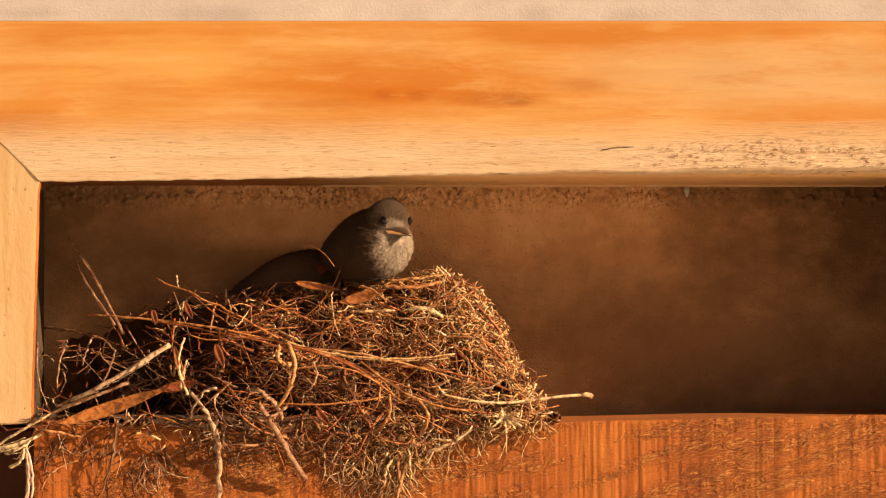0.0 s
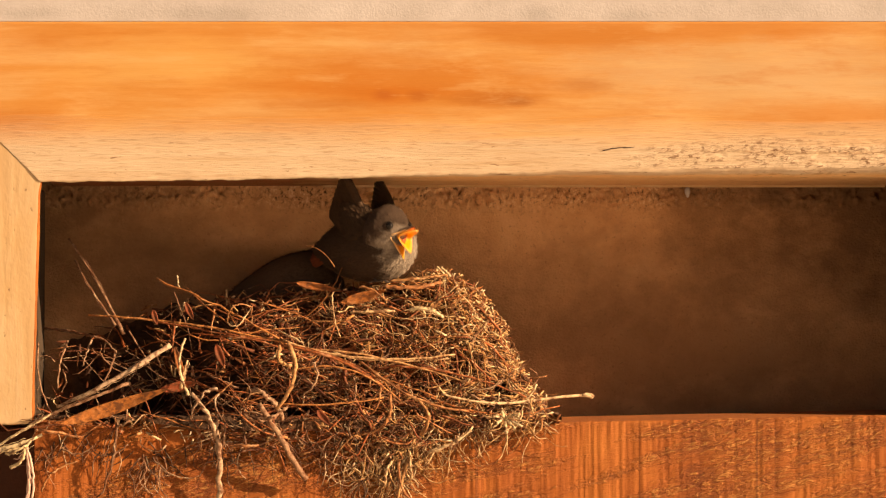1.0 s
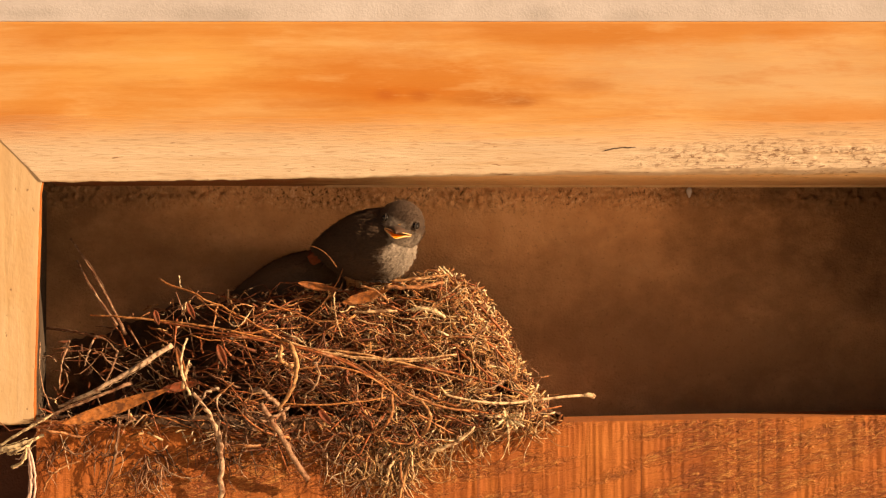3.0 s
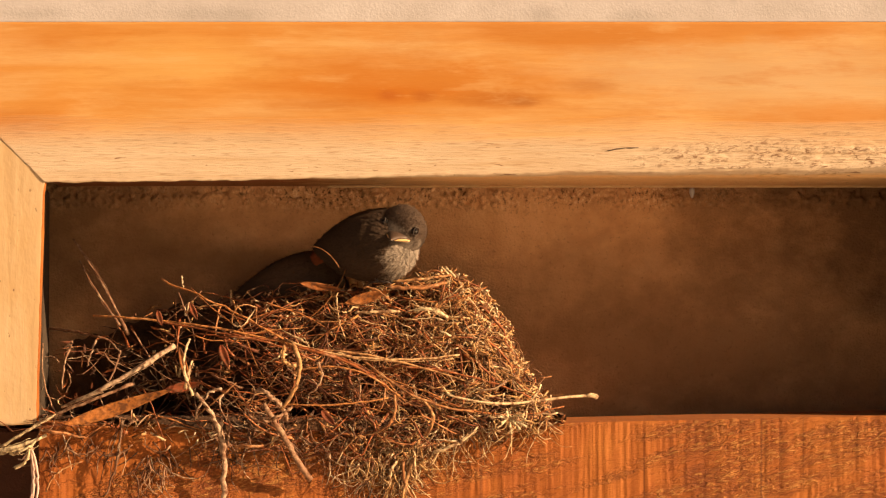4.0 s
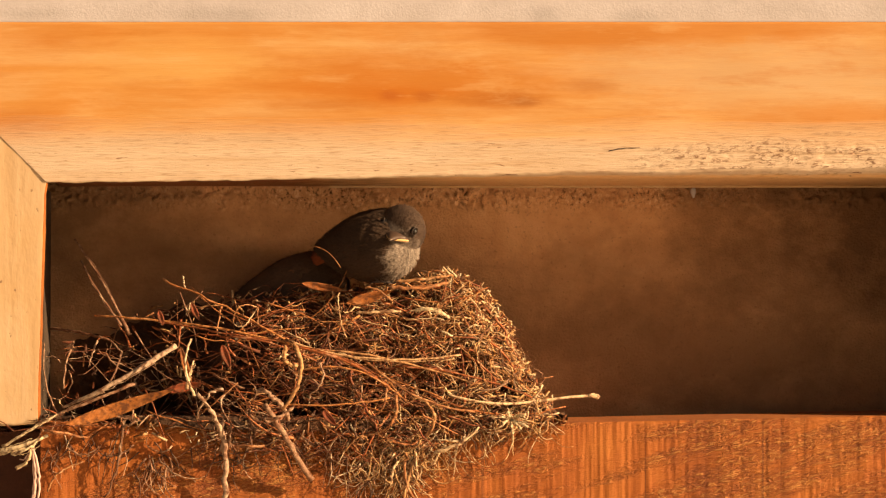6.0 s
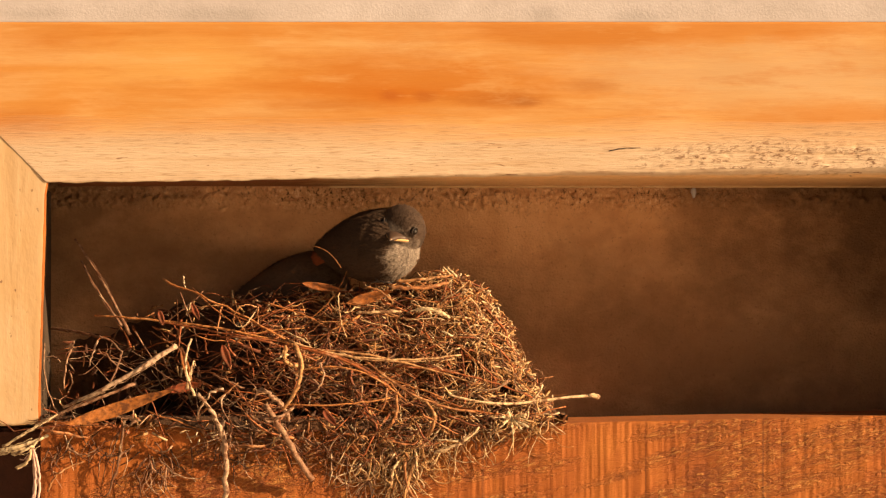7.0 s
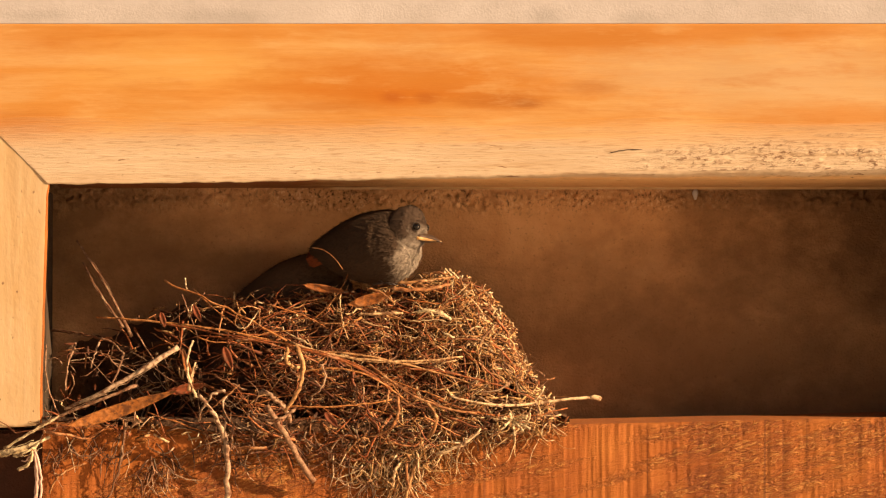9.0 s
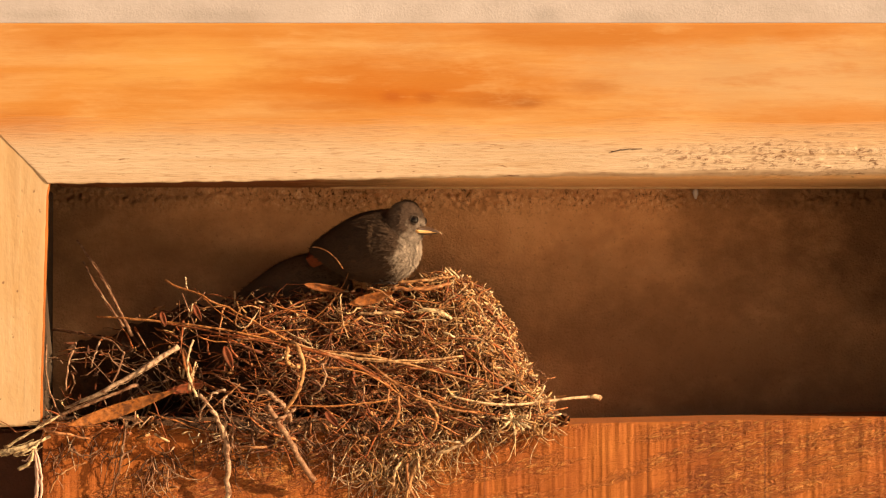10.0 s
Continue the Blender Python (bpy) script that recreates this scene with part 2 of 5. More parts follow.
RED_LEAF = fibre("red_brown_leaf", [(0.0, (0.20, 0.040, 0.012)), (1.0, (0.30, 0.062, 0.018))], pieces=True, bleach=0.0)
# Moss and soil, coloured dark so gaps between stems read as shaded hollows.
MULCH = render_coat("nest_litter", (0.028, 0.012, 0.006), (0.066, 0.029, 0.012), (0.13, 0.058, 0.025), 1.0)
PALE = fibre("pale_straw", [(0.0, (0.30, 0.11, 0.03)), (0.5, (0.70, 0.43, 0.19)), (1.0, (0.92, 0.76, 0.52))])

CHICK_BODY = plumage("chick_plumage", (0.060, 0.038, 0.026), (0.35, 0.295, 0.245), (0.92, 0, -0.38), 0.010, 0.020, (0.06, 0.038, 0.027), 0.7, 0.6)
CHICK_HEAD = plumage("chick_head_plumage", (0.070, 0.046, 0.034), (0.37, 0.315, 0.265), (0.55, 0, -0.83), 0.001, 0.015, (0.065, 0.043, 0.031), 0.6, 0.6)
CHICK_WING = plumage("chick_wing_plumage", (0.050, 0.030, 0.019), (0.082, 0.051, 0.033), (0.0, 0, 1.0), -0.02, 0.02)
# Chick plumage brightened, as light on the bird deep in the nest.
SIBLING_BODY_LIT = plumage("chick_plumage_lit", (0.12, 0.076, 0.050), (0.30, 0.24, 0.19), (0.92, 0, -0.38), 0.010, 0.020, (0.10, 0.065, 0.045), 0.6, 0.4)
SIBLING_WING_LIT = plumage("chick_wing_plumage_lit", (0.10, 0.062, 0.040), (0.15, 0.095, 0.062), (0.0, 0, 1.0), -0.02, 0.02)
RUST = plumage("rust_plumage", (0.40, 0.10, 0.028), (0.50, 0.145, 0.045), (1, 0, 0), -0.04, 0.0)
DULL_RUST = plumage("chick_tail_plumage", (0.16, 0.042, 0.02), (0.24, 0.066, 0.028), (1, 0, 0), -0.04, 0.0)
# Buff plumage, with shade on face and front and sunlit rump painted in.
HEN_BODY = plumage("hen_plumage", (0.20, 0.145, 0.10), (0.70, 0.59, 0.47), (-0.62, 0, -0.78), -0.078, -0.038, (0.42, 0.32, 0.23), 0.15, 0.25)
HEN_HEAD = plumage("hen_head_plumage", (0.075, 0.05, 0.036), (0.36, 0.275, 0.20), (-0.9, 0, -0.1), -0.003, 0.008)
HEN_WING = plumage("hen_wing_plumage", (0.23, 0.17, 0.12), (0.66, 0.55, 0.43), (-1.0, 0, -0.4), 0.012, 0.060, None, 0.08, 0.12)
HORN = plain("dark_horn", (0.075, 0.045, 0.032), 0.4)
GAPE = plain("yellow_gape", (0.85, 0.36, 0.06), 0.4, 0.1)
MOUTH = plain("orange_mouth", (0.92, 0.34, 0.025), 0.3, 0.1, Subsurface_Weight=0.0)
THROAT = plain("red_throat", (0.45, 0.07, 0.012), 0.35, 0.1)
FLANGE = plain("pale_gape_edge", (0.84, 0.52, 0.24), 0.45, 0.1)
EYE_BLACK = plain("black_eye", (0.008, 0.006, 0.005), 0.06, 0.0)
LID = plain("grey_lid", (0.05, 0.036, 0.028), 0.8)
LEG_GREY = plain("grey_leg", (0.07, 0.055, 0.05), 0.5)
STRING = plain("pink_string", (0.74, 0.50, 0.42), 0.8, 0.3, 500.0)


# ---- building helpers ----
def mesh_of(name, verts, faces, mats, smooth=True, index=None):
    me = bpy.data.meshes.new(name)
    me.from_pydata([tuple(v) for v in verts], [], [tuple(f) for f in faces])
    for m in (mats if isinstance(mats, (list, tuple)) else [mats]):
        me.materials.append(m)
    if smooth:
        me.polygons.foreach_set("use_smooth", [True] * len(me.polygons))
    if index is not None:
        me.polygons.foreach_set("material_index", index)
    me.update()
    return me


def part(name, me, parent, label="", m=None):
    """Links a mesh as one object under a thing or a part."""
    ob = new(name, me)
    ob.parent = parent
    if m is not None:
        ob.matrix_basis = m
    return tagged(ob, label)


def thing(name, label, category, m=None, me=None, **more):
    ob = new(name, me)
    if m is not None:
        ob.matrix_basis = m
    return tagged(ob, label, category, **more)


def grid_faces(rows, cols, closed=False):
    out = []
    for i in range(rows - 1):
        for j in range(cols if closed else cols - 1):
            k = (j + 1) % cols
            out.append((i * cols + j, i * cols + k, (i + 1) * cols + k, (i + 1) * cols + j))
    return out


def outline(w, h, r, n_front, n_side=10, n_corner=5):
    """A rounded rectangle, w deep and h high, its front at 0 with n_front steps, running anticlockwise in (d, v) from the front's foot."""
    pts = [(0.0, r + (h - 2 * r) * i / n_front) for i in range(n_front + 1)]
    pts += [(r - r * math.cos(a), h - r + r * math.sin(a)) for a in [math.pi / 2 * k / n_corner for k in range(1, n_corner + 1)]]
    pts += [(r + (w - 2 * r) * i / n_side, h) for i in range(1, n_side + 1)]
    pts += [(w - r + r * math.sin(a), h - r + r * math.cos(a)) for a in [math.pi / 2 * k / n_corner for k in range(1, n_corner + 1)]]
    pts += [(w, h - r - (h - 2 * r) * i / n_side) for i in range(1, n_side + 1)]
    pts += [(w - r + r * math.cos(a), r - r * math.sin(a)) for a in [math.pi / 2 * k / n_corner for k in range(1, n_corner + 1)]]
    pts += [(w - r - (w - 2 * r) * i / n_side, 0.0) for i in range(1, n_side + 1)]
    pts += [(r - r * math.sin(a), r - r * math.cos(a)) for a in [math.pi / 2 * k / n_corner for k in range(1, n_corner)]]
    return pts


def swept(name, profile, stations, place, mat):
    """A timber: a closed profile carried along its stations; place(s, d, v) gives the point in millimetres."""
    verts = [Vector(place(s, d, v)) * MM for s in stations for d, v in profile]
    n = len(profile)
    faces = grid_faces(len(stations), n, True)
    faces += [tuple(range(n)), tuple(reversed(range((len(stations) - 1) * n, len(stations) * n)))]
    me = mesh_of(name, verts, faces, mat)
    bm = bmesh.new()
    bm.from_mesh(me)
    bmesh.ops.recalc_face_normals(bm, faces=bm.faces)
    bm.to_mesh(me)
    bm.free()
    return me


def wob(x, y, z, size):
    return noise.noise(Vector((x / size, y / size, z / size)))


def box_mesh(name, a, b, mat, r=2.0):
    """A bevelled block between two corners in millimetres."""
    bm = bmesh.new()
    bmesh.ops.create_cube(bm, size=1.0)
    for v in bm.verts:
        for i in range(3):
            v.co[i] = (a[i] + b[i]) / 2 * MM + v.co[i] * (b[i] - a[i]) * MM
    bmesh.ops.bevel(bm, geom=list(bm.edges), offset=r * MM, segments=2, affect="EDGES")
    me = bpy.data.meshes.new(name)
    bm.to_mesh(me)
    bm.free()
    me.materials.append(mat)
    return me


ORIGIN = Matrix.Translation((0, 0, HEIGHT))

# ---- the setting: ground, walls, timbers of the opening ----
ground = thing("ground", "unseen ground, pale and glossy to bounce light at the house", "ground", kind="structure",
               me=mesh_of("ground", [(-400, -400, 0), (400, -400, 0), (400, 400, 0), (-400, 400, 0)], [(0, 1, 2, 3)], BOUNCE_GROUND, False))

RECESS = 130.0


def wall_sheet():
    """Brown rendered back of the recess, rough and crumbly just under the beam."""
    us = np.concatenate((np.linspace(-480, -336, 20), np.linspace(-335, 365, 520), np.linspace(370, 1500, 100)))
    vs = np.concatenate((np.linspace(-330, 24, 110), np.linspace(25, 64, 34), np.linspace(67, 240, 30)))
    verts = []
    for v in vs:
        for u in us:
            bumps = 1.5 * wob(u, 0, v, 55) + 0.5 * wob(u, 3, v, 9)
            band = max(0.0, 1 - abs(v - 49) / 14) * (0.4 + 0.6 * max(0.0, wob(u, 9, 0, 60) + 0.35))
            bumps += band * (11.0 * max(0.0, wob(u, 5, v, 3.4) - 0.05) + 9.0 * max(0.0, wob(u, 8, v, 7.0) - 0.15) + 1.0)
            verts.append(Vector((u, RECESS - bumps, v)) * MM)
    return mesh_of("back_wall", verts, grid_faces(len(vs), len(us)), SHADED_MUD)


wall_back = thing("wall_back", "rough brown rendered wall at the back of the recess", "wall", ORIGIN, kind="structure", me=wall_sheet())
thing("wall_house", "brown rendered house wall behind the timbers", "wall", ORIGIN, kind="structure",
      me=box_mesh("house_wall", (-4000, 140, -1700), (4000, 440, 1500), MUD, 5))
thing("wall_upper", "pale lime-washed render above the beam", "wall", ORIGIN, kind="structure",
      me=box_mesh("upper_wall", (-4000, 0.6, 182.2), (4000, 138, 1500), LIME, 0.3))

BEAM_TOP, BEAM_FOOT, CORNER = 182.5, 56.0, -322.0


def beam_place(s, d, v):
    """The upper beam: height above its foot v; its left end is cut on the slant over the post."""
    near = max(0.0, 1 - d / 8)
    foot = BEAM_FOOT + 2.0 * (1 - near) + near * float(np.interp(s, (-323, -150, 75, 350), (-3.5, -1.0, 4.5, 8.5)))
    if s < CORNER:
        foot += CORNER - s
    k = v / (BEAM_TOP - BEAM_FOOT)
    z = foot + (BEAM_TOP - foot) * k
    low = max(0.0, 1 - v / 10) * max(0.0, 1 - d / 10)
    out = d + low * (0.5 * wob(s, 1, 0, 26) + 0.3 * wob(s, 2, 0, 7)) + 0.5 * wob(s, 0, z, 60)
    crumb = max(0.0, 1 - abs(v - 15 + 6 * wob(s, 4, 0, 50)) / 14) * min(1.0, max(0.0, (s - 90) / 120))
    if d < 3:
        out += crumb * 1.3 * max(0.0, wob(s / 2.0, 6, z, 2.6) - 0.02)
    z += low * (1.2 * wob(s, 8, 0, 18) + 0.6 * wob(s, 9, 0, 5))
    return (s, out, z)


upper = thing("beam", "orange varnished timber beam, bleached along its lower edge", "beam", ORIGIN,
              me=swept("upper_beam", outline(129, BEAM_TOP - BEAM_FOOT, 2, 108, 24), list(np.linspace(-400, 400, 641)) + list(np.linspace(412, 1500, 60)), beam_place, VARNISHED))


def post_place(s, d, v):
    """The post: v counts from its right edge leftwards, s from 0 at the foot to 1 at the slanting top."""
    top = BEAM_FOOT - 0.15 + v
    foot = -138.0 - 0.05 * v + 1.5 * wob(v, 0, d, 12)
    z = foot + (top - foot) * s
    u = CORNER - v - 5.0 * (1 - s) + 0.7 * wob(d, 0, z, 40) + 0.35 * wob(d, 4, z, 8)
    if s > 0.93 and v < 8 and d < 8:
        u += (s - 0.93) / 0.07 * 2.0
    return (u, d + 0.6 + 0.5 * wob(u, 0, z, 50), z)


post = thing("post", "bleached timber post mitred under the beam", "post", ORIGIN,
             me=swept("post", outline(12, 76, 1.5, 24, 4), list(np.linspace(0, 1, 120)), post_place, BARE))
# The post's inner face is coloured dark in place of shade.
post.data.materials.append(DIMMED_TIMBER)
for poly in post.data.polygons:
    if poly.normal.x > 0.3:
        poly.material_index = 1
# Added strip that draws the bright line where beam and wall meet.
thing("trim", "thin pale strip added for the bright line behind the beam", "trim", ORIGIN, kind="structure",
      me=box_mesh("trim", (-100, 118.5, 56.6), (365, 124, 59.4), BARE, 0.4))


SILL_TOP = -138.0


def sill_place(s, d, v):
    top = SILL_TOP + 3.0 * max(0.0, (s - 80) / 270) if s < 350 else SILL_TOP + 3.0
    z = top - 175 + v * (1 + (top - SILL_TOP) / 175)
    front = max(0.0, 1 - d / 6)
    out = d + 4.0
    out += front * (0.5 * wob(s, 0, z / 14, 3.2) + 0.8 * wob(s, 2, z / 9, 14))
    lip = front * max(0.0, (v - 160) / 15)
    z += lip * (1.3 * wob(s, 3, 0, 20) + 0.7 * wob(s, 6, 0, 5))
    if v > 170:
        z += 4.5 * min(1.0, max(0.0, (d - 4) / 50))
    return (s, out, z)


sill_mesh = swept("sill_beam", outline(122, 175, 2.5, 130), list(np.linspace(-326, 400, 727)) + list(np.linspace(410, 1500, 90)), sill_place, SAWN)
# Top coloured darker, to hold back light bounced onto the wall.
sill_mesh.materials.append(DIMMED_TIMBER)
for poly in sill_mesh.polygons:
    if poly.normal.z > 0.9 and poly.center.y > 0.008:
        poly.material_index = 1
sill = thing("sill_beam", "rough-sawn reddish timber beam, darkened on top, under the nest", "beam", ORIGIN, me=sill_mesh)
# Walls out of view, added to stop light leaking in behind the posts.
for name, a, b in (("wall_left", -4000, -399), ("wall_right", 449, 4000)):
    thing(name, "unseen brown house wall closing the opening's side against light", "wall", ORIGIN, kind="structure",
          me=box_mesh(name, (a, 3, -141), (b, 136, 182), MUD, 2))
# Added dark side that deepens the shade in the recess's left corner.
thing("wall_side", "dark side board added behind the post to shade the recess", "wall", ORIGIN, kind="structure",
      me=box_mesh("side_wall", (-340, 14, -140), (-330, 128, 54), SHADE_TIMBER, 1))
# Added post, out of view, that blocks sun from the back wall.
thing("end_post", "unseen dark post added to keep sun out of the recess", "post", ORIGIN,
      me=box_mesh("end_post", (366.5, -1, -134), (448, 116, 64), SHADE_TIMBER, 4))
# Set-back dark sheet whose colour stands for a gap in shadow.
thing("wall_base", "dark red-brown sheet for the shaded gap below the post", "wall", ORIGIN, kind="structure",
      me=box_mesh("base_wall", (-4000, 62, -1700), (-328, 138, -142), GAP_SHADE, 3))


# ---- the nest ----
rnd = random.Random(7)
TOP_LINE = [(-330, -74), (-310, -60), (-262, -48), (-218, -38), (-172, -36), (-120, -30), (-83, -26), (-40, -24), (-6, -16), (16, -20), (36, -38), (49, -60), (62, -90), (78, -114), (92, -130), (100, -137)]
FOOT_LINE = [(-330, -146), (-300, -144), (-262, -145), (-218, -150), (-170, -158), (-128, -163), (-90, -168), (-60, -173), (-34, -171), (-12, -158), (20, -150), (60, -143), (100, -138)]


def line(pts, u):
    return float(np.interp(u, [p[0] for p in pts], [p[1] for p in pts]))


def face(u, v, rough=0.0):
    """Depth of the nest's front surface; rough adds its hollows."""
    a, b = line(TOP_LINE, u), max(line(FOOT_LINE, u), -150)
    f = min(1.0, max(0.0, (a - v) / max(4.0, a - b)))
    side = min(1.0, max(0.0, (u - 20) / 80))
    left = min(1.0, max(0.0, (-160 - u) / 90))
    reach = 40 - 10 * side - 10 * left
    d = 44 + 6 * side - reach * math.sin(min(1.0, f * 1.45) * math.pi / 2) + 52 * left + 6 * wob(u, 0, v, 45)
    d += rough * (12 + 44 * max(0.0, wob(u, 3, v, 30)) + 14 * wob(u, 4, v, 11))
    if v < SILL_TOP + 6:
        d = min(d, 1.0)
    return d


def hollow(u, v):
    """Whether the nest's front gapes here: more so in its looser left half."""
    return wob(u, 3, v, 30) > float(np.interp(u, (-150, 20), (0.0, 0.14)))


class Tubes:
    """Collects thin three-sided stems for one mesh."""

    def __init__(self):
        self.v, self.f = [], []

    def add(self, pts, r0, r1, sides=3, flat=1.0, uneven=0.0):
        base, n = len(self.v), len(pts)
        for i, p in enumerate(pts):
            q = pts[min(i + 1, n - 1)] - pts[max(i - 1, 0)]
            q = q.normalized() if q.length > 1e-9 else Vector((1, 0, 0))
            e = q.cross(Vector((0.13, -1, 0.21))).normalized()
            g = q.cross(e)
            r = (r0 + (r1 - r0) * i / (n - 1)) * (1 + uneven * wob(p.x, p.y, p.z, 4.0))
            for k in range(sides):
                a = 2 * math.pi * k / sides + 0.5
                self.v.append((p + e * (r * math.cos(a)) + g * (r * flat * math.sin(a))) * MM)
        self.f += [tuple(base + x for x in f) for f in grid_faces(n, sides, True)]
        self.f += [tuple(base + k for k in reversed(range(sides))), tuple(base + (n - 1) * sides + k for k in range(sides))]

    def mesh(self, name, mat):
        return mesh_of(name, self.v, self.f, mat)


def strand(u, v, angle, length, curl, lift, steps):
    """A stem lying over the nest's front, curling by the way and bridging the hollows."""
    pts, a = [], angle
    bend = rnd.gauss(0, curl)
    for i in range(steps + 1):
        pts.append(Vector((u, 0, v)))
        u += math.cos(a) * length / steps
        v += math.sin(a) * length / steps
        a += (bend + rnd.gauss(0, curl * 0.7)) / steps * 3 + (rnd.gauss(0, 0.5) if rnd.random() < 0.22 else 0)
    tilt = rnd.gauss(0, 5)
    for i, p in enumerate(pts):
        f = i / steps
        p.x, p.z = p.x + rnd.gauss(0, 0.5), p.z + rnd.gauss(0, 0.5)
        p.y = face(p.x, p.z, 0.35) - lift * (0.3 + math.sin(f * math.pi)) + tilt * (f - 0.5) + rnd.gauss(0, 0.5)
        if p.z < SILL_TOP + 3:
            p.y = min(p.y, -0.5)
    return pts


def inside(u, v, slack=0.0):
    return line(FOOT_LINE, u) - slack < v < line(TOP_LINE, u) + slack


nest = thing("bird_nest", "untidy nest of straw, stalks and roots on the sill beam", "nest", ORIGIN)


def core_top(u):
    """The matted core's upper edge, ragged, and lower where the nest is only loose stems."""
    return line(TOP_LINE, u) - 3 - 8 * min(1.0, max(0.0, (-230 - u) / 50)) + 5 * wob(u, 2, 0, 9)


def nest_core():
    us, fs = np.linspace(-316, 94, 150), np.linspace(0, 1, 60)
    front, rear = [], []
    for u in us:
        a, b = core_top(u), max(line(FOOT_LINE, u) + 10, -143)
        for f in fs:
            v = a + (b - a) * f
            d = face(u, v, 1.0) + 4 + 3 * wob(u, 7, v, 5) 
            d = min(122.0, d + 26 * min(1.0, max(0.0, (-270 - u) / 40)))
            if v < SILL_TOP + 4 and u > -270:
                d = min(d, -1.0)
            front.append(Vector((u, d, v)) * MM)
    n = len(front)
    top = []
    for u in us:
        a = core_top(u)
        dip = 10 * math.exp(-((u + 90) / 62) ** 2)
        for k in range(1, 9):
            d = face(u, a, 1.0) + 4 + (124 - face(u, a, 1.0)) * k / 8
            v = max(SILL_TOP + 1, a + 0.0 * math.sin(math.pi * k / 8) - dip * math.sin(math.pi * k / 8) - 0.05 * k * k + 3 * wob(u, d, 0, 12))
            top.append(Vector((u, d, v)) * MM)
    faces = grid_faces(len(us), len(fs))
    for i in range(len(us) - 1):
        ring = [i * len(fs)] + [n + i * 8 + k for k in range(8)]
        nxt = [(i + 1) * len(fs)] + [n + (i + 1) * 8 + k for k in range(8)]
        faces += [(ring[k], ring[k + 1], nxt[k + 1], nxt[k]) for k in range(8)]
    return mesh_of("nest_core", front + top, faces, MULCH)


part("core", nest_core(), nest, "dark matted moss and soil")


def scatter(count, pick, size, curl, lift, radius, steps=7):
    tubes = Tubes()
    made = 0
    while made < count:
        u, v = rnd.uniform(-325, 106), rnd.uniform(-190, -12)
        if hollow(u, v) and rnd.random() < 0.85:
            continue
        if not inside(u, v) or rnd.random() > pick(u, v) * min(1.0, max(0.4, (100 - u) / 55)) * min(1.0, max(0.05 if v > -118 else 0.16, (u + 255) / 170)):
            continue
        pts = strand(u, v, rnd.uniform(-0.8, 0.4) + (math.pi if rnd.random() < 0.5 else 0) + (rnd.gauss(0, 0.6)), rnd.uniform(*size), curl, rnd.uniform(*lift), steps)
        if not inside(pts[-1].x, pts[-1].z, 5 if rnd.random() < 0.85 else 18):
            continue
        broad = rnd.random() < 0.3
        tubes.add(pts, (1.7 if broad else 1.0) * (radius[0] + (radius[1] - radius[0]) * rnd.random() ** (0.6 if broad else 2)), rnd.uniform(0.12, 0.4), 3, 0.2 if broad else rnd.choice((0.25, 0.4, 0.8)))
        made += 1
    return tubes


def goldness(u, v):
    return min(1.0, max(0.04, (u + 130 + 0.5 * (v + 90)) / 170))


tagged(part("straw_mat", scatter(1350, goldness, (6, 38), 0.5, (-8, 8), (0.2, 0.85)).mesh("straw_mat", GOLD), nest, "fine curled golden straw"), kind="stuff")
tagged(part("stalk_mat", scatter(680, lambda u, v: 1.05 - goldness(u, v) * 0.55, (14, 80), 0.16, (-8, 8), (0.3, 1.1)).mesh("stalk_mat", RUSSET), nest, "russet dry stalks"), kind="stuff")
tagged(part("root_mat", scatter(300, lambda u, v: 0.2 + min(1.0, max(0.0, (-60 - v) / 80)), (8, 40), 0.8, (-7, 6), (0.3, 1.0)).mesh("root_mat", ROOT), nest, "grey-brown curled rootlets"), kind="stuff")


def chaff(count, power):
    """Short broken straws, straight and flat, lying any way about."""
    tubes, made = Tubes(), 0
    while made < count:
        u, v = rnd.uniform(-260, 100), rnd.uniform(-165, -14)
        if hollow(u, v) and rnd.random() < 0.85:
            continue
        if not inside(u, v, 1) or rnd.random() > (0.12 + goldness(u, v) ** power) * min(1.0, max(0.25, (95 - u) / 60)):
            continue
        a, tip, l = rnd.gauss(-0.2, 0.9), rnd.gauss(0, 0.5), rnd.uniform(2, 5) if rnd.random() < 0.5 else rnd.uniform(5, 14)
        way = Vector((math.cos(a) * math.cos(tip), math.sin(tip), math.sin(a) * math.cos(tip)))
        mid = Vector((u, face(u, v, 0.4) - rnd.uniform(-6, 4), v))
        if v < SILL_TOP + 4:
            mid.y = min(mid.y, -1.0 - l * 0.2)
        bow = Vector((0, 0, rnd.gauss(0, 0.06) * l))
        w = rnd.uniform(0.3, 1.4)
        tubes.add([mid - way * l / 2, mid + bow, mid + way * l / 2], w, w * rnd.uniform(0.4, 1.0), 3, 0.25)
        made += 1
    return tubes


tagged(part("chaff_mat", chaff(1000, 1).mesh("chaff_mat", GOLD), nest, "short broken straw and chaff"), kind="stuff")
tagged(part("pale_chaff_mat", chaff(1050, 4).mesh("pale_chaff_mat", PALE), nest, "short bleached straw and chaff"), kind="stuff")


